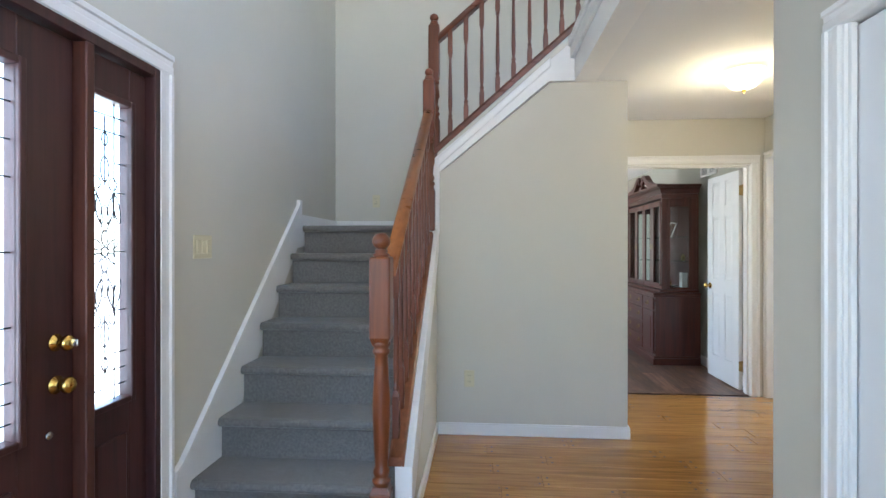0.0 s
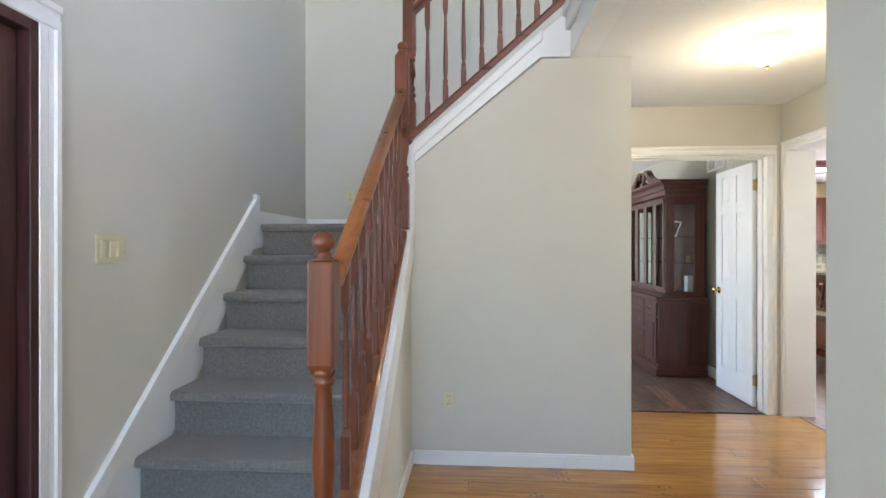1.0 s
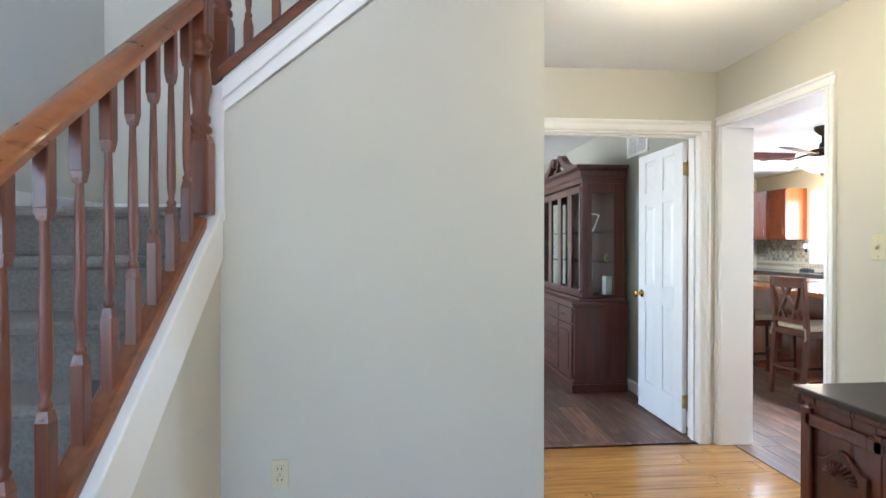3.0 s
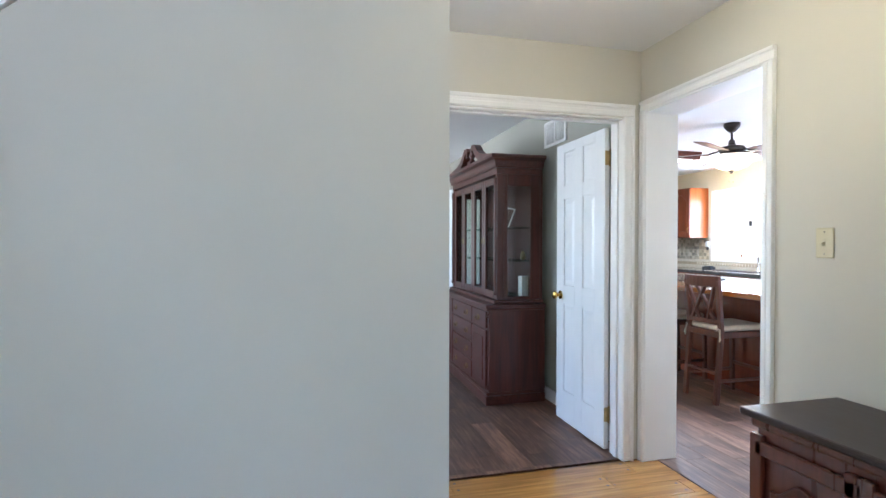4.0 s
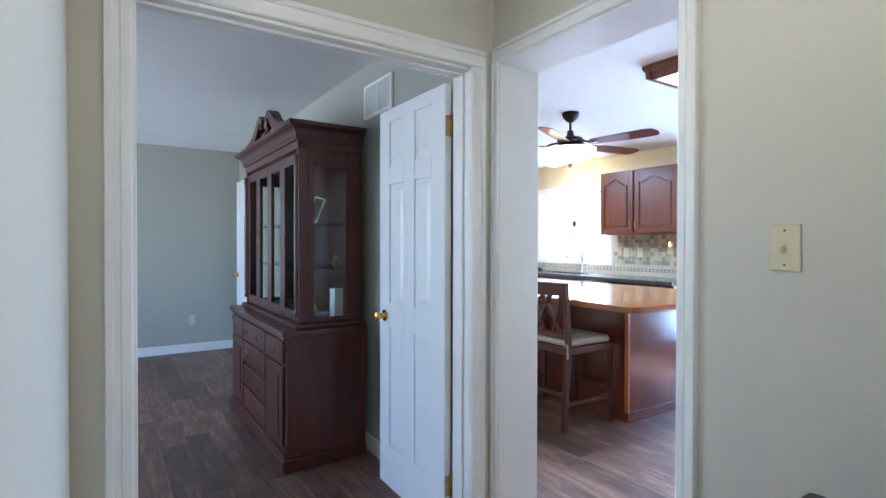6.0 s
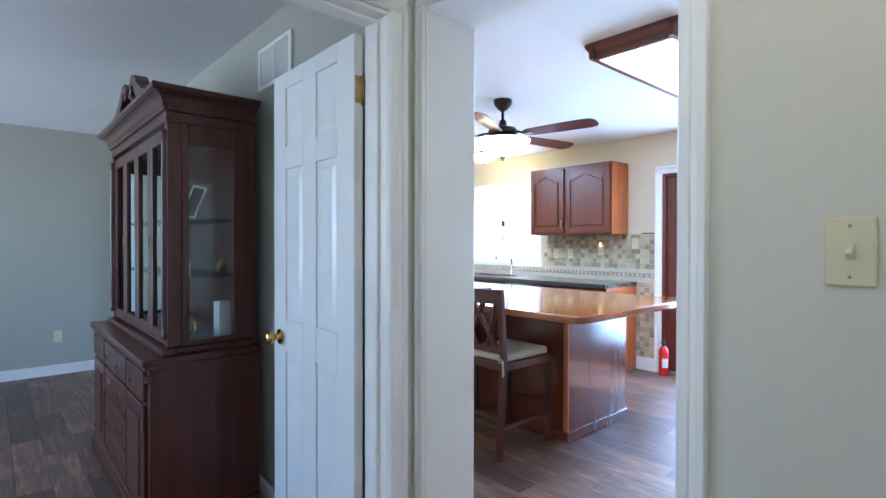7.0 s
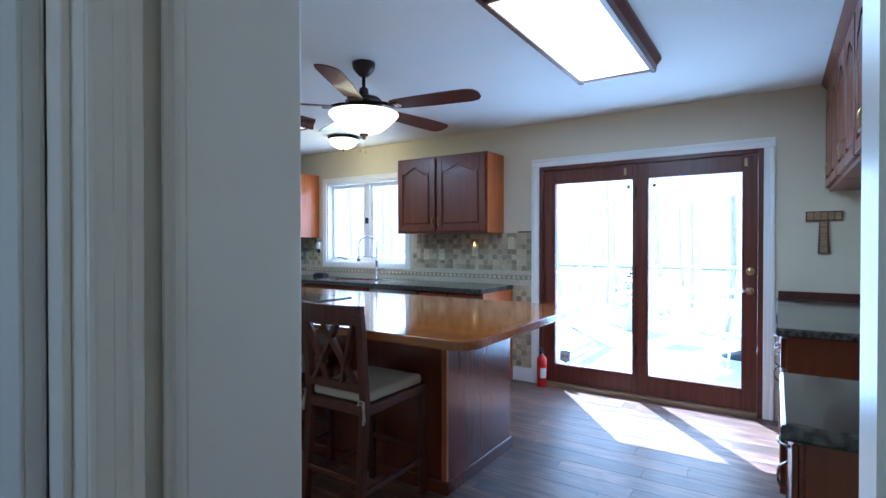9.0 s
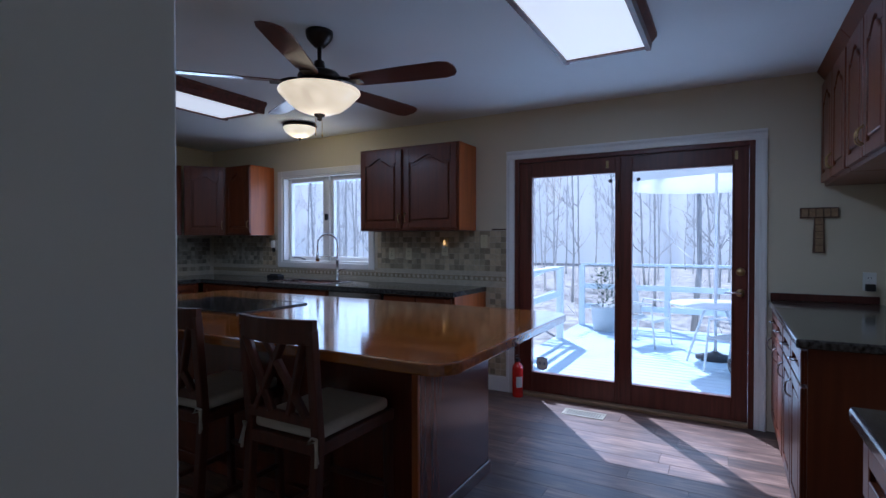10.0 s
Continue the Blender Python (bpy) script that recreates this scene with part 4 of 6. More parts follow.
part("spray_head", lathe([(0, 0), (0.019, 0.0), (0.021, 0.03), (0.016, 0.06), (0.014, 0.10), (0, 0.10)], 14, None, (-0.12, 0.16, 0.20)), CHROME, tap)
part("holder", tube([(0, 0, 0.245), (-0.06, 0.08, 0.25), (-0.12, 0.16, 0.25)], 0.005, 6), CHROME, tap)
part("lever", tube([(0, -0.015, 0.10), (-0.01, -0.05, 0.115), (-0.01, -0.11, 0.125)], 0.007, 8), CHROME, tap)
radio = tagged(new("black_box", mesh_of("black_box", boxes((7.50, 9.95, 0.915, 7.60, 10.12, 0.955), (7.50, 9.96, 0.955, 7.57, 10.08, 0.968), bev=0.008), BLACKP)), "small black plastic box on the countertop", "box")

# side run: two counters with an open gap between
base_cabinet(facing(KX - 0.012, 5.43, 0, "+y"), 0.80, 0.575, "cherry base cabinet on the side wall near the glass door", [(0.02, 0.39), (0.41, 0.78)])
base_cabinet(facing(6.934, 5.43, 0, "+y"), 0.80, 0.575, "cherry base cabinet on the side wall with bright handles", [(0.02, 0.39), (0.41, 0.78)])
base_cabinet(facing(5.12, 5.418, 0, "+y"), 0.50, 0.563, "cherry base cabinet on the side wall beyond the gap", [(0.02, 0.48)])
slab("countertop", [(6.105, KY0 + 0.004, 0.876, KX - 0.004, 5.475, 0.915)], "dark speckled granite countertop on the side wall")
slab("countertop", [(4.59, KY0 + 0.004, 0.876, 5.14, 5.463, 0.915)], "short dark speckled granite countertop near the opening")
tagged(new("counter_upstand", mesh_of("counter_upstand", boxes((KX - 0.022, 4.88, 0.916, KX - 0.002, 5.462, 0.965), bev=0.004), MAHOG)), "dark wood upstand along the wall on the counter", "upstand")
phone = thing("telephone", pose(7.04, 4.925, 0.916, 0, 0, -60), "black cordless telephone standing in its cradle", "telephone")
part("cradle", boxes((-0.05, -0.05, 0, 0.05, 0.05, 0.05), bev=0.012), BLACKP, phone)
part("handset", moved(boxes((-0.025, -0.018, 0, 0.025, 0.018, 0.17), bev=0.012), pose(0, 0.01, 0.035, -12, 0, 0)), BLACKP, phone)
part("keypad", moved(boxes((-0.018, -0.0195, 0.03, 0.018, -0.0182, 0.09), (-0.017, -0.0195, 0.105, 0.017, -0.0182, 0.14)), pose(0, 0.01, 0.035, -12, 0, 0)), STEEL, phone, "grey keypad and display")

# ---- island ----
island = thing("kitchen_island", pose(5.475, 6.905, 0), "cherry island with a glossy butcher-block top", "kitchen island")
part("body", boxes((0.02, 0.02, 0, 0.74, 2.30, 0.872), bev=0.002, seg=1), ISLW, island)
part("end_panel", boxes((0.0, 0.0, 0.0, 0.76, 0.018, 0.872), bev=0.003), ISLW, island, "glossy cherry end panel")
part("corner_post", boxes((-0.002, -0.002, 0.0, 0.02, 0.03, 0.872), bev=0.004), CABLIT, island)
part("plinth", boxes((-0.012, -0.012, 0, 0.77, -0.001, 0.07), (-0.012, -0.012, 0, -0.001, 2.3, 0.07), bev=0.005), ISLW, island)
part("back_panel", boxes((0.0, 0.031, 0.086, 0.019, 2.30, 0.872), bev=0.002, seg=1), ISLW, island)
def rounded(x0, y0, x1, y1, r, n=6):
    pts = []
    for cx, cy, a0 in ((x1 - r, y1 - r, 0), (x0 + r, y1 - r, 90), (x0 + r, y0 + r, 180), (x1 - r, y0 + r, 270)):
        pts += [(cx + r * math.cos(radians(a0 + 90 * i / n)), cy + r * math.sin(radians(a0 + 90 * i / n))) for i in range(n + 1)]
    return pts
top = part("top", prism(rounded(-0.48, -0.415, 0.945, 2.435, 0.10), "z", 0.874, 0.916, bev=0.006), BUTCHER, island, "orange-brown butcher-block top")
for k in range(16):
    x0 = -0.475 + 0.0884 * k
    e = 0.05 if 0 < k < 15 else 0.12
    part("stave", boxes((x0, -0.408 + e, 0.9159, x0 + 0.0872, 2.425 - e, 0.9166)), BUTCHER, top)

hob = thing("cooktop", pose(5.72, 8.46, 0.917), "black glass cooktop set on the island", "cooktop")
part("glass", boxes((-0.26, -0.40, 0, 0.26, 0.40, 0.008), bev=0.003), BLACKGL, hob)
for px, py, r in ((-0.12, -0.2, 0.09), (-0.12, 0.2, 0.075), (0.12, -0.2, 0.075), (0.12, 0.2, 0.10)):
    part("burner_ring", lathe([(r - 0.004, 0.0083), (r, 0.0087), (r + 0.004, 0.0083)], 28, None, (px, py, 0), caps=False), STEEL, hob)
part("rim", boxes((-0.268, -0.408, 0, -0.261, 0.408, 0.009), (0.261, -0.408, 0, 0.268, 0.408, 0.009), (-0.261, -0.408, 0, 0.261, -0.401, 0.009), (-0.261, 0.401, 0, 0.261, 0.408, 0.009)), BLACKP, hob)


# ---- stools: counter stools with crossed backs, tied cushions ----
def bar_leg(bm, p, q, w=0.019):
    d = Vector(q) - Vector(p)
    r = d.to_track_quat("Z", "Y").to_matrix().to_4x4()
    b = bmesh.ops.create_cube(bm, size=1, matrix=Matrix.Translation((Vector(p) + Vector(q)) / 2) @ r @ Matrix.Diagonal((2 * w, 2 * w, d.length, 1)))
    bmesh.ops.bevel(bm, geom=list({e for v in b["verts"] for e in v.link_edges}), offset=0.004, segments=1, affect="EDGES")
    return bm


STOOLW = mat("stool_cherry", (0.070, 0.019, 0.009), 0.42, grain="z", dark=0.65, bump=0.05, bscale=10, scale=2.2, spec=0.35)
def stool(m, label):
    """Seat towards +x, back at x = 0; width along y."""
    s = thing("counter_stool", m, label, "stool", "stools at the island")
    W, D, ZS = 0.172, 0.445, 0.585
    for y in (-W, W):
        part("leg", bar_leg(bar_leg(bmesh.new(), (-0.045, y, 0), (0.0, y, ZS)), (0.0, y, ZS - 0.01), (-0.035, y, 1.0)), STOOLW, s)
        part("leg", bar_leg(bmesh.new(), (D, y, 0), (D - 0.015, y, ZS - 0.02), 0.017), STOOLW, s)
        part("stretcher", bar_leg(bmesh.new(), (-0.035, y, 0.19), (D, y, 0.19), 0.012), STOOLW, s)
    part("stretcher", bar_leg(bmesh.new(), (D - 0.005, -W, 0.25), (D - 0.005, W, 0.25), 0.012), STOOLW, s)
    part("stretcher", bar_leg(bmesh.new(), (-0.03, -W, 0.25), (-0.03, W, 0.25), 0.012), STOOLW, s)
    part("seat", boxes((-0.02, -W - 0.02, ZS - 0.05, D + 0.01, W + 0.02, ZS), bev=0.008), STOOLW, s)
    # top rail, bowed across the back
    pts = []
    n = 8
    for i in range(n + 1):
        y = -W - 0.018 + (2 * W + 0.036) * i / n
        pts.append((y, -0.030 - 0.03 * (1 - (y / W) ** 2)))
    poly = pts + [(y, x - 0.024) for y, x in reversed(pts)]
    rail_bm = prism([(x, y) for y, x in poly], "z", 0.945, 1.035, bev=0.004)
    part("top_rail", rail_bm, STOOLW, s)
    part("lower_rail", boxes((-0.026, -W, ZS + 0.055, -0.004, W, ZS + 0.095), bev=0.003), STOOLW, s)
    for a, b in (((-0.13, ZS + 0.085), (0.05, 0.96)), ((0.13, ZS + 0.085), (-0.05, 0.96)), ((-0.045, ZS + 0.085), (-0.15, 0.96)), ((0.045, ZS + 0.085), (0.15, 0.96))):
        part("cross_slat", bar_leg(bmesh.new(), (-0.015, a[0], a[1]), (-0.048, b[0], b[1]), 0.014), STOOLW, s)
    cu = boxes((0.0, -W - 0.005, ZS + 0.001, D - 0.01, W + 0.005, ZS + 0.05), bev=0.02, seg=3)
    for v in cu.verts:
        f = (v.co.x / D - 0.5) ** 2 + (v.co.y / (2 * W)) ** 2
        v.co.z += (0.018 * (0.5 - f)) if v.co.z > ZS + 0.03 else 0
    cushion = part("cushion", cu, LINEN, s, "pale linen seat cushion with ties")
    for y in (-W - 0.012, W + 0.012):
        part("tie", tube([(0.01, y, ZS + 0.015), (-0.022, y, ZS + 0.02), (-0.03, y * 1.03, ZS - 0.02), (-0.035, y * 1.05, ZS - 0.075)], 0.006, 5, tube([(-0.024, y, ZS + 0.02), (-0.04, y * 0.96, ZS + 0.03), (-0.045, y * 0.9, ZS + 0.01), (-0.028, y, ZS + 0.012), (-0.036, y * 1.1, ZS - 0.06)], 0.006, 5)), LINEN, cushion)
    return s


st1 = stool(pose(4.968, 7.182, 0), "dark cherry counter stool with crossed back and tied cushion")
st2 = copy_thing(st1, pose(4.968, 7.84, 0, 0, 0, 3))


# ---- kitchen lights and fan ----
def box_light(m, lx, ly, label):
    """A fluorescent ceiling box with wooden crown frame; origin in the middle of the ceiling side."""
    g = thing("ceiling_light", m, label, "ceiling light", "fluorescent ceiling boxes")
    for s in (-1, 1):
        part("frame_rail", prism([(s * (ly / 2 - 0.055), -0.09), (s * (ly / 2 - 0.055), 0.0), (s * ly / 2, 0.0), (s * ly / 2, -0.02), (s * (ly / 2 - 0.025), -0.05), (s * (ly / 2 - 0.03), -0.09)], "x", -lx / 2, lx / 2, bev=0.003), FRAMEW, g)
        part("frame_rail", prism([(s * (lx / 2 - 0.055), -0.09), (s * (lx / 2 - 0.055), 0.0), (s * lx / 2, 0.0), (s * lx / 2, -0.02), (s * (lx / 2 - 0.025), -0.05), (s * (lx / 2 - 0.03), -0.09)], "y", -ly / 2 + 0.03, ly / 2 - 0.03, bev=0.003), FRAMEW, g)
    part("diffuser", boxes((-lx / 2 + 0.05, -ly / 2 + 0.05, -0.082, lx / 2 - 0.05, ly / 2 - 0.05, -0.07), bev=0.003), LENS, g, "glowing white diffuser")
    return g


box_light(pose(5.865, 6.325, H2), 1.39, 0.53, "fluorescent ceiling box light in a dark wood frame")
box_light(pose(5.80, 9.24, H2), 1.39, 0.53, "fluorescent ceiling box light in a dark wood frame")
area("box_light_a", (5.865, 6.325, H2 - 0.10), (5.865, 6.325, 0), 1.2, 0.40, 6.5, (0.80, 0.93, 1.0))
area("box_light_b", (5.75, 9.24, H2 - 0.10), (5.75, 9.24, 0), 1.2, 0.40, 6.5, (0.80, 0.93, 1.0))

fan = thing("ceiling_fan", pose(5.66, 7.64, H2), "dark bronze ceiling fan with walnut blades and glass bowl light", "ceiling fan")
part("canopy", lathe([(0.072, 0), (0.072, -0.02), (0.066, -0.04), (0.045, -0.065), (0.025, -0.085), (0.0, -0.085)], 24), BRONZE, fan)
part("downrod", lathe([(0.011, -0.08), (0.011, -0.15), (0.026, -0.16), (0.032, -0.20), (0.024, -0.22)], 16), BRONZE, fan)
part("motor", lathe([(0.02, -0.20), (0.05, -0.212), (0.10, -0.222), (0.115, -0.24), (0.115, -0.262), (0.10, -0.274), (0.075, -0.28)], 28), BRONZE, fan)
for i in range(5):
    a = -80 + 72 * i
    arm = part("blade_arm", moved(tube([(0.10, 0, -0.258), (0.15, 0.012, -0.266), (0.20, 0.02, -0.284)], 0.008, 6, tube([(0.10, 0, -0.258), (0.15, -0.012, -0.266), (0.20, -0.02, -0.284)], 0.008, 6, boxes((0.185, -0.035, -0.290, 0.255, 0.035, -0.284), bev=0.002, seg=1))), pose(0, 0, 0, 0, 0, a)), BRONZE, fan)
    outline = [(0.20, -0.045), (0.24, -0.058), (0.50, -0.070), (0.70, -0.072), (0.745, -0.06), (0.765, -0.03), (0.768, 0.0), (0.765, 0.03), (0.745, 0.06), (0.70, 0.072), (0.50, 0.070), (0.24, 0.058), (0.20, 0.045)]
    b = part("blade", prism(outline, "z", -0.003, 0.003, bev=0.001), BLADE, fan)
    b.matrix_basis = pose(0, 0, -0.280, 0, 0, a) @ pose(0, 0, 0, -12, 0, 0)
part("fitter", lathe([(0.075, -0.275), (0.08, -0.285), (0.15, -0.300), (0.20, -0.312), (0.20, -0.318)], 28), BRONZE, fan)
part("bowl", lathe([(0.212, -0.322), (0.215, -0.330), (0.195, -0.350), (0.168, -0.380), (0.12, -0.418), (0.06, -0.440), (0.0, -0.446)], 32), BOWL, fan, "glowing cream glass bowl")
part("bowl_rim", lathe([(0.19, -0.316), (0.214, -0.316), (0.218, -0.325), (0.212, -0.334), (0.19, -0.330)], 32), BOWL, fan)
part("finial", lathe([(0, -0.438), (0.03, -0.442), (0.028, -0.452), (0.012, -0.46), (0.014, -0.472), (0, -0.48)], 14), BRONZE, fan)
for dx in (0.03, -0.02):
    part("pull_chain", lathe([(0, -0.56), (0.004, -0.555), (0.004, -0.545), (0.0012, -0.54), (0.0012, -0.43), (0, -0.43)], 6, None, (dx, 0.01, 0)), OLDBRASS, fan)
bulb("fan_bulb", (5.66, 7.64, 1.93), 0.5, 0.10, WARM)


def bowl_light(m, r, label, glass):
    g = thing("ceiling_light", m, label, "ceiling light")
    k = 1.0 if glass is SBOWL else 0.8
    # hall ring in cream: the lit look of its brass put into the colour
    part("ring", lathe([(r * 0.7 * k, 0), (r * k, -0.006), (r * 1.05 * k, -0.018), (r * k, -0.03), (r * 0.95 * k, -0.034)], 28), BRONZE if glass is SBOWL else IVORY, g)
    part("bowl", lathe([(r * 0.96, -0.03 * k * k * k + 0.003), (r * 0.97, -0.05), (r * 0.82, -0.085), (r * 0.55, -0.115), (r * 0.2, -0.13), (0, -0.132)], 28), glass, g, "glowing glass bowl")
    part("finial", lathe([(0, -0.128), (0.014, -0.13), (0.012, -0.142), (0.006, -0.15), (0, -0.16)], 12), BRONZE if glass is SBOWL else BRASS, g)
    return g


bowl_light(pose(7.18, 9.30, H2), 0.155, "small bronze ceiling light with a glowing bowl over the sink", SBOWL)
bulb("sink_bulb", (7.18, 9.30, 2.24), 1.7, 0.06, (1.0, 0.74, 0.30))
bowl_light(pose(2.894, 5.0, H2), 0.125, "glowing glass ceiling light with a rim coloured as lit in the hall", HALLB)
bulb("hall_bulb", (2.894, 5.0, 2.14), 1.15, 0.07, (1.0, 0.80, 0.46))

# ---- kitchen window and glass door ----
win = thing("window_1", pose(KX, 0, 0), "white casement window over the sink", "window", "", "structure")
y0, y1, z0, z1 = KW[0]
part("window_casing", boxes((-0.018, y0 - 0.065, z0 - 0.06, -0.0005, y0, z1 + 0.065), (-0.018, y1, z0 - 0.06, -0.0005, y1 + 0.065, z1 + 0.065), (-0.018, y0, z1, -0.0005, y1, z1 + 0.065), (-0.022, y0, z0 - 0.06, -0.0005, y1, z0), bev=0.005), TRIM, win)
part("window_frame", boxes((0, y0, z0, 0.16, y0 + 0.02, z1), (0, y1 - 0.02, z0, 0.16, y1, z1), (0, y0 + 0.02, z1 - 0.02, 0.16, y1 - 0.02, z1), (0, y0 + 0.02, z0, 0.16, y1 - 0.02, z0 + 0.02), bev=0.002, seg=1), TRIM, win)
ym = (y0 + y1) / 2
part("mullion", boxes((0.05, ym - 0.03, z0 + 0.02, 0.15, ym + 0.03, z1 - 0.02), bev=0.004), TRIM, win)
for a, b in ((y0 + 0.02, ym - 0.03), (ym + 0.03, y1 - 0.02)):
    sash = part("sash", boxes((0.07, a, z0 + 0.02, 0.12, a + 0.045, z1 - 0.02), (0.07, b - 0.045, z0 + 0.02, 0.12, b, z1 - 0.02), (0.07, a + 0.045, z0 + 0.02, 0.12, b - 0.045, z0 + 0.065), (0.07, a + 0.045, z1 - 0.065, 0.12, b - 0.045, z1 - 0.02), bev=0.004), TRIM, win)
    pn = part("pane", boxes((0.093, a + 0.04, z0 + 0.06, 0.098, b - 0.04, z1 - 0.06)), GLASS, sash)
    pn.visible_shadow = False
part("latch", boxes((0.03, ym - 0.02, z0 + 0.46, 0.055, ym + 0.02, z0 + 0.53), bev=0.006), BLACKP, win, "dark sash latch")
part("crank", tube([(0.05, y1 - 0.3, z0 + 0.03), (0.01, y1 - 0.25, z0 + 0.05), (0.0, y1 - 0.17, z0 + 0.055)], 0.007, 6), BLACKP, win)

sl = thing("patio_door", pose(KX, 0, 0), "dark mahogany double glass door to the deck", "glass door", "", "structure")
a0, a1, _, zt = KW[1]
part("frame", boxes((-0.006, a0, 0, 0.14, a0 + 0.035, zt), (-0.006, a1 - 0.035, 0, 0.14, a1, zt), (-0.006, a0 + 0.035, zt - 0.035, 0.14, a1 - 0.035, zt), bev=0.004), SLIDERW, sl)
part("sill", boxes((-0.03, a0 + 0.035, 0, 0.14, a1 - 0.035, 0.03), bev=0.006), mat("sill_oak", (0.30, 0.20, 0.11), 0.4, grain="y", dark=0.7), sl, "worn oak sill")
DL = []
for y0, y1, g0, g1 in ((6.475, a1 - 0.037, 6.50, 7.185), (a0 + 0.037, 6.47, 5.695, 6.372)):
    xx0, xx1 = 0.02, 0.065
    lf = part("leaf", boxes((xx0, y0, 0.032, xx1, g0, zt - 0.037), (xx0, g1, 0.032, xx1, y1, zt - 0.037), (xx0, g0, 0.032, xx1, g1, 0.20), (xx0, g0, 1.86, xx1, g1, zt - 0.037), bev=0.003, seg=1), SLIDERW, sl)
    part("bead", boxes((xx0 - 0.008, g0 - 0.014, 0.186, xx0 + 0.004, g0, 1.874), (xx0 - 0.008, g1, 0.186, xx0 + 0.004, g1 + 0.014, 1.874), (xx0 - 0.008, g0, 0.186, xx0 + 0.004, g1, 0.2), (xx0 - 0.008, g0, 1.86, xx0 + 0.004, g1, 1.874), bev=0.003, seg=1), SLIDERW, lf)
    pn = part("pane", boxes((0.040, g0 - 0.004, 0.196, 0.046, g1 + 0.004, 1.864)), GLASS, lf)
    pn.visible_shadow = False
    DL.append((lf, g0, g1))
part("astragal", boxes((0.010, 6.458, 0.034, 0.019, 6.488, zt - 0.038), bev=0.002, seg=1), SLIDERW, sl)
for z in (0.35, 1.02, 1.70):
    part("hinge", tube([(0.012, 6.473, z), (0.012, 6.473, z + 0.10)], 0.007, 8), BRONZE, sl)
for g in (6.54, 6.33):
    part("suction_hook", moved(lathe([(0, 0), (0.016, 0.0), (0.014, 0.006), (0, 0.008)], 12), pose(0.039, g, 1.80, 0, -90, 0)), BLACKP, sl)
part("hook_cord", tube([(0.034, 6.54, 1.80), (0.036, 6.525, 1.825), (0.038, 6.51, 1.852)], 0.002, 5), BLACKP, sl)
part("lever_handle", tube([(0.02, 5.64, 0.95), (-0.03, 5.64, 0.95), (-0.04, 5.67, 0.955), (-0.04, 5.74, 0.95)], 0.009, 8), CHROME, sl)
part("handle_plate", lathe([(0, 0), (0.028, 0), (0.026, 0.008), (0, 0.01)], 16), OLDBRASS, sl).matrix_basis = pose(0.02, 5.64, 0.95, 0, -90, 0)
part("deadbolt", lathe([(0, 0), (0.03, 0), (0.027, 0.012), (0, 0.014)], 16), OLDBRASS, sl).matrix_basis = pose(0.02, 5.64, 1.10, 0, -90, 0)
for y in (6.55, 5.66):
    part("bolt", boxes((0.008, y, 1.90, 0.02, y + 0.02, 1.96), bev=0.002), OLDBRASS, sl)
STICK = mat("sticker_blue", (0.02, 0.04, 0.25), 0.5, var=0.05)
shield = [(0.0, -0.062), (0.045, -0.04), (0.052, 0.0), (0.045, 0.03), (0.05, 0.05), (0.02, 0.052), (0.0, 0.06), (-0.02, 0.052), (-0.05, 0.05), (-0.045, 0.03), (-0.052, 0.0), (-0.045, -0.04)]
part("sticker", prism([(7.10 + u, 0.275 + w) for u, w in shield], "x", 0.0385, 0.0395), PAPER, sl, "shield-shaped paper sticker")
ringp = [(0.038, 7.10 + 0.92 * u, 0.275 + 0.92 * w) for u, w in shield]
part("sticker_border", tube(ringp, 0.0028, 4, None, True), STICK, sl)
part("sticker_bars", boxes((0.0375, 7.072, 0.262, 0.0384, 7.080, 0.288), (0.0375, 7.088, 0.262, 0.0384, 7.094, 0.288), (0.0375, 7.108, 0.262, 0.0384, 7.114, 0.288), (0.0375, 7.122, 0.262, 0.0384, 7.128, 0.288)), STICK, sl)


# ---- small kitchen things ----
def plate(name, m, label, mat_, kind="outlet"):
    """A wall plate on a wall facing -y of its own pose; origin in the middle."""
    p = thing(name, m, label, kind)
    part("cover", boxes((-0.035, -0.007, -0.058, 0.035, 0, 0.058), bev=0.004), mat_, p)
    if kind == "outlet":
        for z in (-0.022, 0.022):
            part("socket", boxes((-0.016, -0.0095, z - 0.014, 0.016, -0.0069, z + 0.014), bev=0.003), mat_, p)
            part("slot", boxes((-0.009, -0.0102, z - 0.004, -0.006, -0.0094, z + 0.006), (0.006, -0.0102, z - 0.004, 0.009, -0.0094, z + 0.006)), BLACKP, p)
    else:
        part("toggle_bed", boxes((-0.006, -0.009, -0.014, 0.006, -0.0069, 0.014), bev=0.001, seg=1), mat_, p)
        part("toggle", moved(boxes((-0.004, -0.018, -0.006, 0.004, 0, 0.006), bev=0.002), pose(0, -0.006, 0, 25, 0, 0)), mat_, p)
    for z in (-0.042, 0.042) if kind != "outlet" else (0.0,):
        part("screw", lathe([(0, 0), (0.003, 0), (0, 0.0015)], 8), STEEL, p).matrix_basis = pose(0, -0.007, z, 90, 0, 0)
    return p


plate("wall_outlet", pose(1.143, YH, 0.39, 0, 0, 0), "ivory wall outlet on the stair wall", IVORY)
plate("wall_outlet", pose(0.24, YB, 1.74), "ivory wall outlet over the stair landing", IVORY)
plate("light_switch", pose(XK, 5.138, 1.297, 0, 0, -90), "ivory toggle light switch beside the kitchen opening", IVORY, "light switch")
sw = thing("light_switch", pose(XL, 4.04, 1.305, 0, 0, 90), "ivory triple rocker light switch by the entry", "light switch")
part("cover", boxes((-0.082, -0.007, -0.058, 0.082, 0, 0.058), bev=0.004), IVORY, sw)
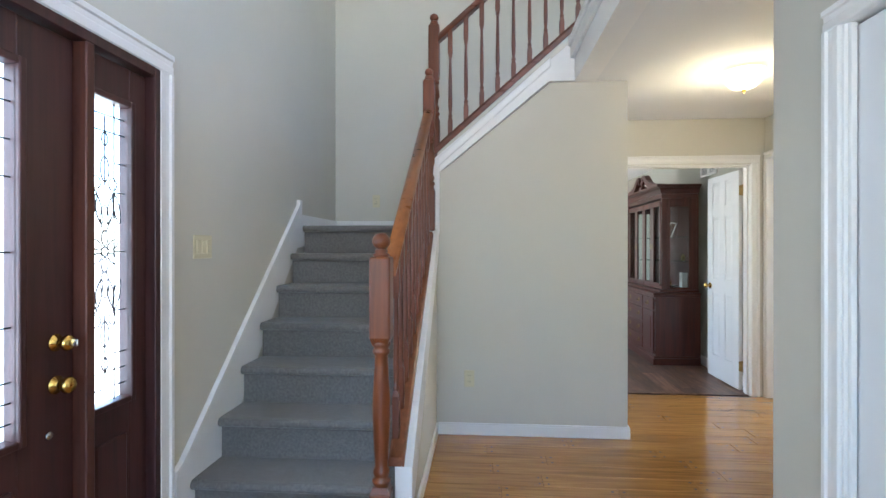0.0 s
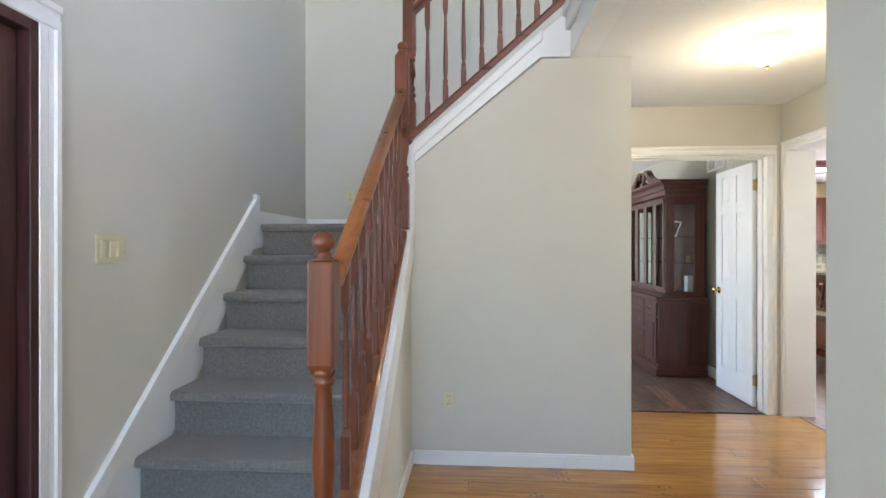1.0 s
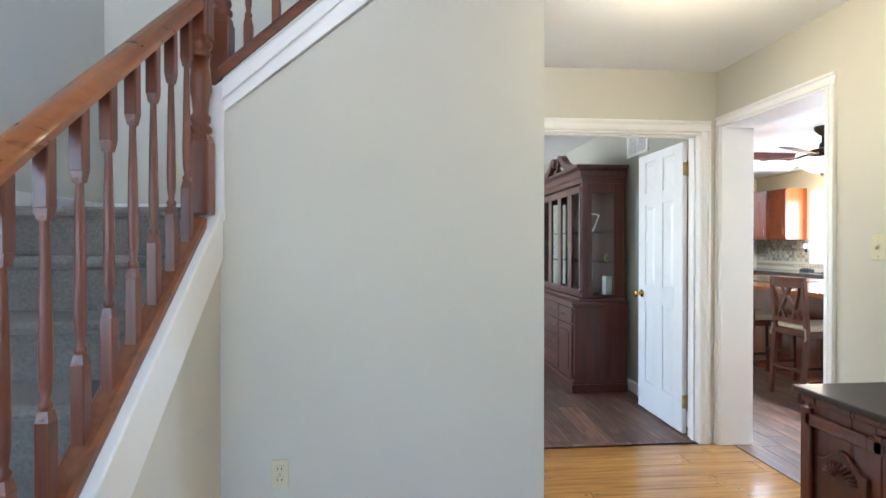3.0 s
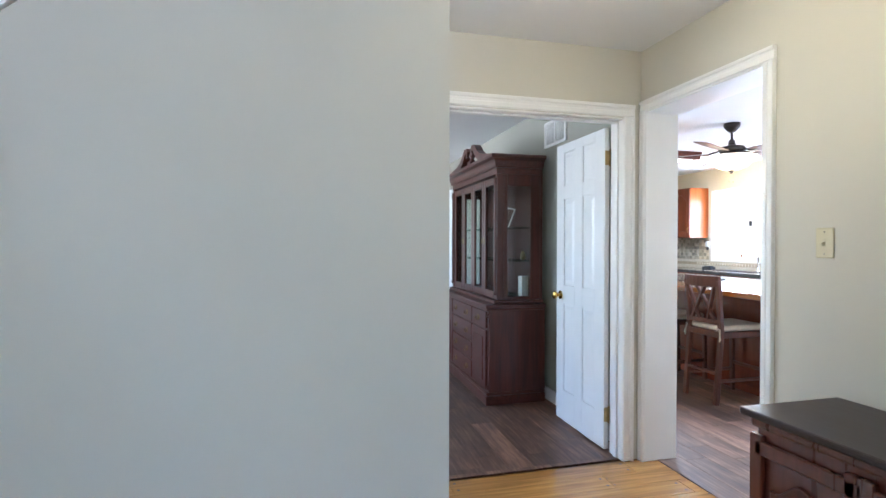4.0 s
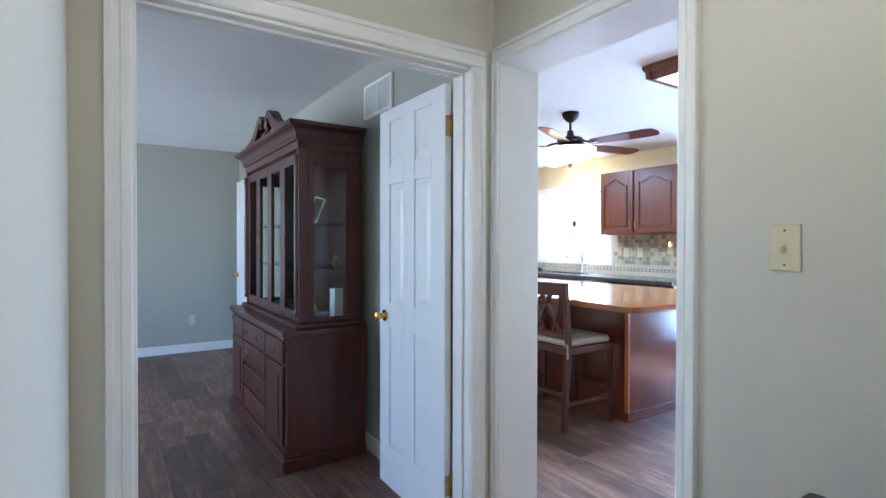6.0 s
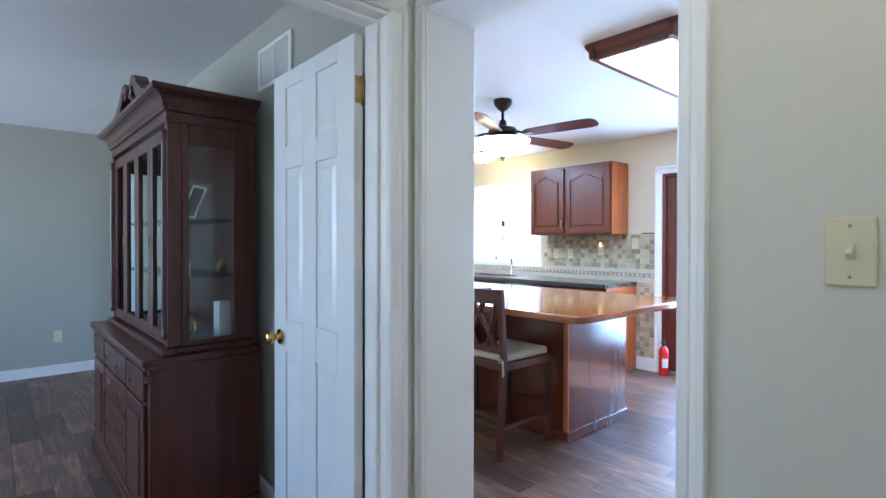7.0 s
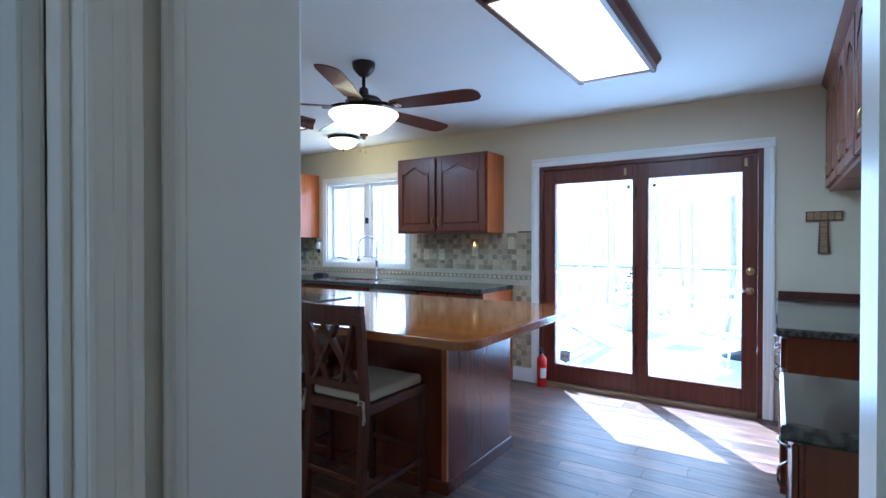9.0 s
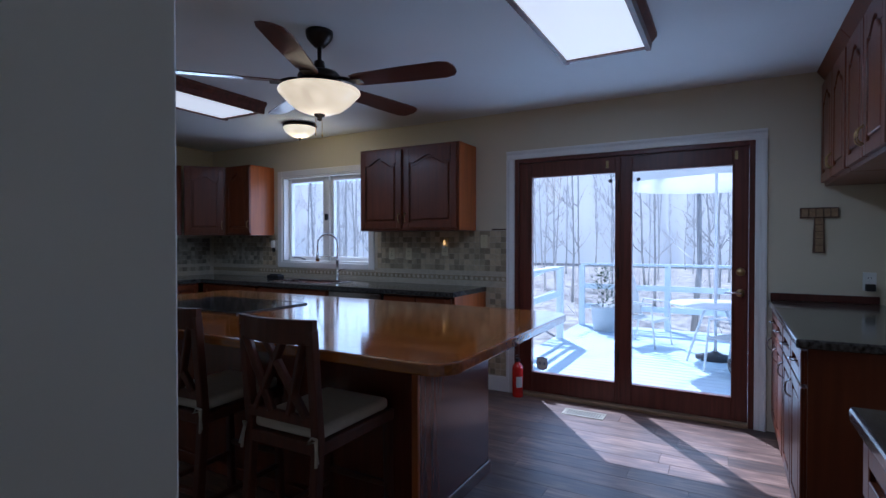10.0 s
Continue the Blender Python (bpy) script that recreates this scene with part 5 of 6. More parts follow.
for x in (-0.046, 0.0, 0.046):
    part("rocker", moved(boxes((-0.016, -0.006, -0.033, 0.016, 0.002, 0.033), bev=0.003), pose(x, -0.007, 0, 3, 0, 0)), IVORY, sw)
plate("wall_outlet", pose(3.15, DY, 0.38), "ivory wall outlet low on the dining room wall", IVORY)
for y, z in ((8.62, 1.20), (8.42, 1.20)):
    plate("wall_outlet", pose(KX - 0.012, y, z, 0, 0, -90), "ivory wall outlet on the tiled backsplash", IVORY)
plate("wall_outlet", pose(KX - 0.012, 8.02, 1.245, 0, 0, -90), "ivory wall outlet with a night light", IVORY)
nl = thing("night_light", pose(KX - 0.03, 8.02, 1.275, 0, 0, -90), "small amber plug-in night light glowing", "night light")
part("base", boxes((-0.014, -0.012, -0.02, 0.014, 0.008, 0.01), bev=0.004), WHITEP, nl)
part("flame", lathe([(0, 0.008), (0.009, 0.012), (0.011, 0.03), (0.006, 0.05), (0, 0.06)], 10), AMBER, nl, "glowing amber bulb")
plate("light_switch", pose(KX - 0.012, 7.62, 1.32, 0, 0, -90), "ivory toggle light switch on the backsplash", IVORY, "light switch")
plate("wall_outlet", pose(KX, 4.93, 1.06, 0, 0, -90), "white wall outlet over the side counter", WHITEP)
tagged(new("plug_adapter", mesh_of("plug_adapter", boxes((KX - 0.05, 4.905, 1.0, KX - 0.010, 4.955, 1.045), bev=0.006), BLACKP)), "black power plug in the wall outlet", "plug")
plate("wall_outlet", pose(KX - 0.012, 10.245, 1.28, 0, 0, -90), "white wall outlet beside the window", WHITEP)
af = thing("air_freshener", pose(KX - 0.035, 10.245, 1.26, 0, 0, -90), "white plug-in air freshener with black bottle", "air freshener")
part("body", boxes((-0.025, -0.025, -0.01, 0.025, 0.012, 0.07), bev=0.01), WHITEP, af)
part("bottle", lathe([(0, -0.06), (0.017, -0.055), (0.018, -0.02), (0.01, -0.01), (0, -0.01)], 12), BLACKP, af)

ext = thing("fire_extinguisher", pose(7.67, 7.275, 0), "red fire extinguisher standing on the floor", "fire extinguisher")
part("cylinder", lathe([(0, 0), (0.043, 0.0), (0.046, 0.008), (0.046, 0.24), (0.04, 0.265), (0.022, 0.285), (0.016, 0.295), (0, 0.295)], 20), RED, ext)
lab = [(0.0468 * math.cos(radians(185 + 9 * i)), 0.0468 * math.sin(radians(185 + 9 * i))) for i in range(9)]
part("label", prism(lab + [(0.955 * x, 0.955 * y) for x, y in reversed(lab)], "z", 0.085, 0.175), PAPER, ext, "white paper label")
part("valve", boxes((-0.018, -0.012, 0.293, 0.018, 0.012, 0.325), bev=0.004), BLACKP, ext)
part("lever", moved(boxes((-0.07, -0.009, 0, 0.02, 0.009, 0.005), (-0.075, -0.009, 0.022, 0.01, 0.009, 0.028), bev=0.002, seg=1), pose(0, 0, 0.325, 0, 8, 0)), BLACKP, ext)
part("hose", tube([(0.02, 0, 0.31), (0.055, 0, 0.30), (0.06, 0, 0.24), (0.052, 0, 0.17)], 0.007, 8), BLACKP, ext)

tl = thing("wall_letter", pose(KX, 5.195, 1.40), "cork-filled wooden letter T hung on the wall", "wall decoration")
bar_ = prism([(-0.105, 0.07), (-0.105, 0.14), (0.105, 0.14), (0.105, 0.07), (0.026, 0.07), (0.034, -0.16), (-0.034, -0.16), (-0.026, 0.07)], "x", -0.022, -0.0005, bev=0.003)
part("letter", bar_, CORKD, tl)
for a in [(-0.098 + 0.0395 * i, 0.078, -0.062 + 0.0395 * i, 0.132) for i in range(5)] + [(-0.021, -0.152 + 0.045 * i, 0.021, -0.110 + 0.045 * i) for i in range(5)]:
    part("cork", boxes((-0.029, a[0], a[1], -0.0215, a[2], a[3]), bev=0.003), CORK, tl)

VENTM = mat("vent_enamel", (0.42, 0.38, 0.30), 0.4, 0.3, var=0.1, scale=20)
vent = thing("floor_vent", pose(7.48, 6.67, 0.0), "beige enamelled slotted floor vent near the glass door", "floor vent")
part("frame", boxes((-0.07, -0.155, 0.0, -0.052, 0.155, 0.006), (0.052, -0.155, 0.0, 0.07, 0.155, 0.006), (-0.052, -0.155, 0, 0.052, -0.137, 0.006), (-0.052, 0.137, 0, 0.052, 0.155, 0.006), bev=0.002, seg=1), VENTM, vent)
part("backing", boxes((-0.053, -0.138, 0.0005, 0.053, 0.138, 0.0015)), BLACKP, vent)
for i in range(14):
    y = -0.128 + 0.0197 * i
    part("slat", boxes((-0.052, y - 0.0045, 0.0016, 0.052, y + 0.0045, 0.0055)), VENTM, vent)

dv = thing("wall_vent", pose(XK - 0.006, 7.37, 2.195), "white two-part return air vent high on the wall", "wall vent")
part("frame", boxes((-0.014, -0.19, -0.105, 0, -0.165, 0.105), (-0.014, 0.165, -0.105, 0, 0.19, 0.105), (-0.014, -0.165, -0.105, 0, 0.165, -0.085), (-0.014, -0.165, 0.085, 0, 0.165, 0.105), (-0.014, -0.009, -0.085, 0, 0.009, 0.085), bev=0.002, seg=1), TRIM, dv)
part("backing", boxes((-0.003, -0.165, -0.085, -0.001, 0.165, 0.085)), BLACKP, dv)
for i in range(12):
    z = -0.078 + 0.0142 * i
    part("slat", moved(boxes((-0.006, -0.165, -0.0006, 0.006, 0.165, 0.0006)), pose(-0.008, 0, z, 0, 35, 0)), WHITEP, dv)

# ---- hall chest ----
chest = thing("hall_chest", pose(XK - 0.015, 5.078, 0, 0, 0, 180) @ Matrix.Diagonal((1, 1, 0.954, 1)), "dark mahogany chest with carved front against the hall wall", "chest")
part("top", prism(rounded(-0.003, 0.0, 0.445, 1.14, 0.015), "z", 0.735, 0.762, bev=0.008), CHESTTOP, chest, "dark polished top")
part("moulding", boxes((0.01, 0.03, 0.70, 0.425, 1.11, 0.735), bev=0.012), CHESTW, chest)
part("body", boxes((0.01, 0.05, 0.09, 0.41, 1.09, 0.70), bev=0.004), CHESTW, chest)
part("base", boxes((0.0, 0.03, 0, 0.43, 1.11, 0.09), bev=0.008), MAHOGY, chest)
for k in range(3):
    m = pose(0.461, 0.035 + 0.355 * k, 0, 0, 0, 90)
    fr = boxes((0.02, 0.030, 0.14, 0.37, 0.049, 0.185), (0.02, 0.030, 0.61, 0.37, 0.049, 0.66), (0.0, 0.030, 0.12, 0.05, 0.049, 0.68), (0.32, 0.030, 0.12, 0.354, 0.049, 0.68), bev=0.004, seg=1)
    dr = part("front_panel", moved(fr, m), CHESTW, chest)
    part("arched_panel", moved(prism(arch(0.075, 0.295, 0.21, 0.50, 0.06), "y", 0.036, 0.050, bev=0.006), m), MAHOG, dr)
    cv = bmesh.new()
    for i in range(11):
        a = math.pi * i / 10
        tube([(0.185 + 0.02 * math.cos(a), 0.034, 0.455 + 0.014 * math.sin(a)), (0.185 + 0.05 * math.cos(a), 0.027, 0.455 + 0.04 * math.sin(a)), (0.185 + 0.075 * math.cos(a), 0.034, 0.455 + 0.06 * math.sin(a))], [0.003, 0.008, 0.004], 6, cv)
    part("carving", moved(cv, m), MAHOG, dr, "carved shell ornament")

# ---- hutch ----
hutch = thing("china_hutch", pose(3.140, 7.445, 0), "dark mahogany china hutch with glass doors and scrolled pediment", "china cabinet")
HL, HD = 1.45, 0.50       # along y, depth along x
part("base", boxes((-0.012, -0.012, 0, HD, HL + 0.012, 0.075), (-0.004, -0.004, 0.075, HD, HL + 0.004, 0.10), bev=0.008), MAHOGY, hutch)
part("lower_body", boxes((0.015, 0, 0.10, HD, HL, 0.775), bev=0.004), MAHOG, hutch)
part("waist", boxes((-0.015, -0.018, 0.775, HD, HL + 0.018, 0.805), (-0.005, -0.008, 0.755, HD, HL + 0.008, 0.775), bev=0.006), MAHOGY, hutch)
def bail(bm, y, z):
    box(bm, -0.004, y - 0.035, z - 0.012, 0.002, y + 0.035, z + 0.022, bev=0.002, seg=1)
    box(bm, -0.006, y - 0.018, z - 0.022, 0.002, y + 0.018, z + 0.026, bev=0.002, seg=1)
    tube([(-0.012, y - 0.03, z + 0.006), (-0.02, y - 0.028, z - 0.012), (-0.022, y, z - 0.02), (-0.02, y + 0.028, z - 0.012), (-0.012, y + 0.03, z + 0.006)], 0.004, 6, bm)
    return bm
def drawer(y0, y1, z0, z1, pulls):
    d = part("drawer", boxes((-0.002, y0, z0, 0.016, y1, z1), bev=0.006), MAHOGY, hutch)
    for y in pulls:
        part("bail_pull", bail(bmesh.new(), y, (z0 + z1) / 2), AGED, d, "aged brass bail pull")
drawer(0.04, 0.40, 0.61, 0.745, [0.22])
drawer(0.42, 1.03, 0.61, 0.745, [0.55, 0.90])
drawer(1.05, 1.41, 0.61, 0.745, [1.23])
for z0, z1 in ((0.44, 0.595), (0.28, 0.425), (0.12, 0.265)):
    drawer(0.42, 1.03, z0, z1, [0.55, 0.90])
for a, b in ((0.04, 0.40), (1.05, 1.41)):
    d = part("lower_door", boxes((-0.002, a, 0.12, 0.016, b, 0.595), bev=0.005), MAHOG, hutch)
    part("raised_panel", boxes((-0.009, a + 0.06, 0.18, -0.0015, b - 0.06, 0.535), bev=0.006), MAHOG, d)
for z in (0.125, 0.70):
    for y in (0.012, HL - 0.012):
        part("corner_turning", lathe([(0, 0), (0.011, 0.0), (0.013, 0.008), (0.008, 0.014), (0.013, 0.022), (0.009, 0.03), (0, 0.034)], 10, None, (0.012, y, z)), MAHOG, hutch)
ux, ua, ub, uz0, uz1 = 0.10, 0.055, HL - 0.055, 0.805, 1.86
part("upper_back", boxes((HD - 0.02, ua, uz0, HD, ub, uz1)), MAHOG, hutch)
part("upper_floor", boxes((ux + 0.03, ua + 0.03, uz0, HD - 0.02, ub - 0.03, uz0 + 0.03)), MAHOGY, hutch)
part("upper_moulding", boxes((ux - 0.03, ua - 0.025, uz0, ux + 0.03, ub + 0.025, uz0 + 0.028), (ux + 0.03, ua - 0.025, uz0, HD, ua + 0.03, uz0 + 0.028), bev=0.006), MAHOGY, hutch)
for y0, y1 in ((ua, ua + 0.045), (ub - 0.045, ub)):
    part("front_post", boxes((ux, y0, uz0 + 0.03, ux + 0.06, y1, uz1), bev=0.004), MAHOG, hutch)
    part("pilaster", lathe([(0.016, 0.04), (0.02, 0.06), (0.012, 0.075), (0.015, 0.1), (0.017, 0.5), (0.014, 0.93), (0.02, 0.95), (0.014, 0.97), (0.018, 0.99)], 12, None, (ux - 0.004, (y0 + y1) / 2, uz0 + 0.03)), MAHOG, hutch)
    for s0, s1 in ((HD - 0.105, HD - 0.02), (ux + 0.06, ux + 0.092)):
        part("side_stile", boxes((s0, y0 if y0 < 0.5 else y1 - 0.022, uz0 + 0.03, s1, y0 + 0.022 if y0 < 0.5 else y1, uz1), bev=0.003, seg=1), MAHOG, hutch)
    ya, yb = (y0, y0 + 0.022) if y0 < 0.5 else (y1 - 0.022, y1)
    for za, zb in ((uz0 + 0.03, uz0 + 0.055), (uz1 - 0.095, uz1)):
        part("side_rail", boxes((ux + 0.092, ya, za, HD - 0.105, yb, zb), bev=0.003, seg=1), MAHOG, hutch)
    pn = part("side_glass", boxes((ux + 0.087, (ya + yb) / 2 - 0.002, uz0 + 0.05, HD - 0.10, (ya + yb) / 2 + 0.002, uz1 - 0.09)), GLASSH, hutch)
dw = (ub - ua - 0.09) / 4
for k in range(4):
    a = ua + 0.045 + dw * k
    b = a + dw - 0.003
    z0, z1 = uz0 + 0.035, uz1 - 0.02
    d = part("glass_door", boxes((ux + 0.005, a, z0, ux + 0.028, a + 0.05, z1), (ux + 0.005, b - 0.05, z0, ux + 0.028, b, z1), (ux + 0.005, a + 0.05, z0, ux + 0.028, b - 0.05, z0 + 0.06), (ux + 0.005, a + 0.05, z1 - 0.06, ux + 0.028, b - 0.05, z1), bev=0.004), MAHOG, hutch)
    part("pane", boxes((ux + 0.014, a + 0.046, z0 + 0.056, ux + 0.018, b - 0.046, z1 - 0.056)), GLASSH, d)
    part("key_plate", boxes((ux - 0.001, (b - 0.025 if k % 2 == 0 else a + 0.025) - 0.009, 1.29, ux + 0.006, (b - 0.025 if k % 2 == 0 else a + 0.025) + 0.009, 1.345), bev=0.002, seg=1), AGED, d)
for z in (1.145, 1.425):
    part("glass_shelf", boxes((ux + 0.05, ua + 0.03, z, HD - 0.025, ub - 0.03, z + 0.007)), SHELFG, hutch)
part("frieze", boxes((ux - 0.004, ua - 0.004, uz1, HD, ub + 0.004, uz1 + 0.05), bev=0.004), MAHOGY, hutch)
def crown(profile):
    """A cornice round three sides, swept along a profile of (outward, height)."""
    bm = bmesh.new()
    rings = [[bm.verts.new(c) for c in ((HD, ua - p, z), (ux - p, ua - p, z), (ux - p, ub + p, z), (HD, ub + p, z))] for p, z in profile]
    for a, b in zip(rings, rings[1:]):
        for i in range(4):
            bm.faces.new((a[i], a[(i + 1) % 4], b[(i + 1) % 4], b[i]))
    bm.faces.new(rings[0][::-1]), bm.faces.new(rings[-1])
    return bm
cove = [(0.022 + 0.04 * (1 - math.cos(math.pi / 2 * i / 6)), uz1 + 0.068 + 0.052 * math.sin(math.pi / 2 * i / 6)) for i in range(7)]
part("crown", crown([(0.004, uz1 + 0.05), (0.014, uz1 + 0.05), (0.018, uz1 + 0.062), (0.022, uz1 + 0.064)] + cove + [(0.064, uz1 + 0.124), (0.072, uz1 + 0.128), (0.074, uz1 + 0.146), (0.070, uz1 + 0.152)]), MAHOGY, hutch)
def scroll(s):
    """One arm of the broken pediment: a ribbon that rises and curls over at its inner end."""
    path = [(0.66, 2.015), (0.52, 2.02), (0.40, 2.03), (0.30, 2.055), (0.22, 2.095), (0.175, 2.135), (0.135, 2.165), (0.095, 2.172), (0.065, 2.15), (0.068, 2.118), (0.095, 2.108)]
    wid = [0.02, 0.05, 0.06, 0.066, 0.066, 0.062, 0.055, 0.048, 0.042, 0.036, 0.028]
    a, b = [], []
    for i, (q, z) in enumerate(path):
        p0, p1 = path[max(i - 1, 0)], path[min(i + 1, len(path) - 1)]
        d = Vector((p1[0] - p0[0], p1[1] - p0[1])).normalized()
        n = Vector((-d.y, d.x)) * wid[i] / 2
        a.append((q + n.x, z + n.y)), b.append((q - n.x, z - n.y))
    return prism([(HL / 2 + s * y, z) for y, z in a + b[::-1]], "x", ux - 0.035, ux + 0.03)
for s in (-1, 1):
    part("pediment_scroll", scroll(s), MAHOG, hutch)
part("pediment_plinth", boxes((ux - 0.035, HL / 2 - 0.045, 2.005, ux + 0.035, HL / 2 + 0.045, 2.06), bev=0.004), MAHOG, hutch)
part("finial", lathe([(0, 0), (0.022, 0), (0.026, 0.012), (0.012, 0.025), (0.03, 0.045), (0.028, 0.065), (0.012, 0.085), (0.018, 0.095), (0.008, 0.11), (0, 0.12)], 14, None, (ux, HL / 2, 2.06)), MAHOG, hutch)
# things in the hutch
hx, hy = 3.130, 7.445
photo = thing("photo_frame", pose(hx + 0.235, hy + 0.20, 1.437, -16, 14, -52), "white frame with a dark picture leaning on the glass shelf", "picture frame")
part("frame", boxes((-0.038, -0.006, 0, -0.030, 0.006, 0.165), (0.030, -0.006, 0, 0.038, 0.006, 0.165), (-0.030, -0.006, 0, 0.030, 0.006, 0.010), (-0.030, -0.006, 0.155, 0.030, 0.006, 0.165), bev=0.002, seg=1), PAPER, photo)
part("picture", boxes((-0.030, -0.002, 0.010, 0.030, 0.004, 0.155)), CORKD, photo, "dark picture")
BRASSP = mat("pale_brass", (0.62, 0.52, 0.30), 0.35, 0.8, var=0.3, scale=40)
tagged(new("porcelain_figure", mesh_of("porcelain_figure", lathe([(0, 0), (0.022, 0), (0.016, 0.012), (0.02, 0.05), (0.011, 0.075), (0.015, 0.09), (0.012, 0.105), (0, 0.112)], 12, None, (hx + 0.22, hy + 0.17, 1.153)), WHITEP)), "small white porcelain ornament on the glass shelf", "ornament")
sh = bmesh.new()
for i in range(7):
    a = radians(20 + 23 * i)
    tube([(0, 0, 0.004), (0.03 * math.cos(a), 0, 0.004 + 0.045 * math.sin(a)), (0.042 * math.cos(a), 0, 0.004 + 0.075 * math.sin(a))], [0.012, 0.010, 0.003], 6, sh)
tagged(new("shell_ornament", mesh_of("shell_ornament", moved(sh, pose(hx + 0.385, hy + 0.17, 1.156, 0, 0, 35)), BRASSP)), "brassy shell ornament on the glass shelf", "ornament")
tagged(new("white_box", mesh_of("white_box", moved(boxes((-0.033, -0.028, 0, 0.033, 0.028, 0.185), bev=0.004), pose(hx + 0.385, hy + 0.16, 0.836, 0, 0, 12)), PAPER)), "small white cardboard box standing in the hutch", "box")
tagged(new("glass_dish", mesh_of("glass_dish", lathe([(0, 0), (0.04, 0), (0.06, 0.02), (0.075, 0.04), (0.07, 0.041), (0.055, 0.022), (0, 0.01)], 18, None, (hx + 0.26, hy + 0.18, 0.836)), SHELFG)), "shallow clear glass dish", "dish")
tagged(new("brass_figure", mesh_of("brass_figure", lathe([(0, 0), (0.02, 0), (0.012, 0.012), (0.016, 0.04), (0.008, 0.06), (0.012, 0.075), (0, 0.085)], 12, None, (hx + 0.30, hy + 0.32, 0.836)), BRASS)), "small brass ornament in the hutch", "ornament")

# ---- outside: deck, railing, chairs, umbrella, woods ----
struct("ground", boxes((-120, -160, -1.6, 200, 220, -1.2)), LITTER, "brown leaf-covered woodland ground", "ground")
struct("facade_outer", boxes((KX + 0.16, KY0 - 3, -1.3, KX + 0.20, 5.54, 3.4), (KX + 0.16, 5.54, 2.04, KX + 0.20, 7.35, 3.4), (KX + 0.16, 5.54, -1.3, KX + 0.20, 7.35, -0.01), (KX + 0.16, 7.35, -1.3, KX + 0.20, 8.89, 3.4), (KX + 0.16, 8.89, -1.3, KX + 0.20, 10.15, 1.07), (KX + 0.16, 8.89, 2.06, KX + 0.20, 10.15, 3.4), (KX + 0.16, 10.15, -1.3, KX + 0.20, 14.0, 3.4)), WHITEP, "white outer wall of the house", "wall")
deck = thing("deck", pose(0, 0, -0.18), "pale painted wooden deck behind the house", "deck", "", "structure")
bd = mesh_of("board", boxes((0, 0, -0.035, 0.137, 6.0, 0.0), bev=0.004, seg=1), DECKP)
for i in range(36):
    piece("board", bd, deck, (7.96 + 0.1405 * i, 2.1, 0))
part("joists", boxes((7.96, 2.15, -0.25, 13.0, 2.2, -0.04), (7.96, 8.02, -0.25, 13.0, 8.07, -0.04), (12.95, 2.2, -0.25, 13.0, 8.02, -0.04)), DECKP, deck)
for x, y in ((8.3, 2.4), (12.8, 2.4), (12.8, 7.8), (8.3, 7.8)):
    part("pier", boxes((x - 0.07, y - 0.07, -1.05, x + 0.07, y + 0.07, -0.04)), DECKP, deck)
def fence(name, p, q, posts, m, label):
    f = thing(name, m, label, "railing", "deck railings")
    d = Vector(q) - Vector(p)
    n = Vector((d.y, -d.x, 0)).normalized()
    for u in posts:
        c = Vector(p) + d * u
        part("post", boxes((c.x - 0.045, c.y - 0.045, c.z, c.x + 0.045, c.y + 0.045, c.z + 1.08), bev=0.004), RAILP, f)
    def bar(z, h, w):
        a, b = Vector(p), Vector(q)
        bm = bmesh.new()
        vs = []
        for e in (a, b):
            for s, t in ((-w, 0), (w, 0), (w, h), (-w, h)):
                vs.append(bm.verts.new(e + n * s + Vector((0, 0, z + t))))
        for i in range(4):
            bm.faces.new((vs[i], vs[(i + 1) % 4], vs[4 + (i + 1) % 4], vs[4 + i]))
        bm.faces.new(vs[:4][::-1]), bm.faces.new(vs[4:])
        return bm
    part("cap", bar(1.08, 0.04, 0.07), RAILP, f)
    for z in (0.66, 0.30):
        part("rail", bar(z, 0.09, 0.018), RAILP, f)
    return f
fence("railing", (8.0, 7.98, 0), (11.33, 7.98, 0), (0.02, 0.5, 1.0), pose(0, 0, -0.18), "white painted deck railing with horizontal boards")
fence("railing", (12.9, 8.03, 0), (12.9, 2.3, 0), (0.0, 0.25, 0.5, 0.75, 1.0), pose(0, 0, -0.18), "white painted deck railing with horizontal boards")
fence("railing", (11.33, 7.98, 0), (11.33, 10.2, -1.0), (1.0,), pose(0, 0.1, -0.18), "white sloping stair railing of the deck")
dst = thing("deck_stairs", pose(0, 0, -0.18), "pale painted wooden steps down from the deck", "stairs")
for k in range(5):
    part("tread", boxes((11.42, 8.12 + 0.28 * k, -0.19 * (k + 1) - 0.04, 12.8, 8.40 + 0.28 * k, -0.19 * (k + 1)), bev=0.004, seg=1), DECKP, dst)
part("stringer", prism([(8.1, -0.06), (8.1, -0.3), (9.4, -1.04), (9.55, -1.04), (9.55, -0.9)], "x", 11.38, 11.42), DECKP, dst)

pot = thing("planter", pose(12.45, 7.55, -0.18), "pale square planter with an evergreen shrub", "planter")
part("pot", lathe([(0, 0), (0.17, 0), (0.21, 0.38), (0.23, 0.40), (0.21, 0.41), (0.18, 0.36), (0, 0.36)], 20), TERRA, pot)
lf = bmesh.new()
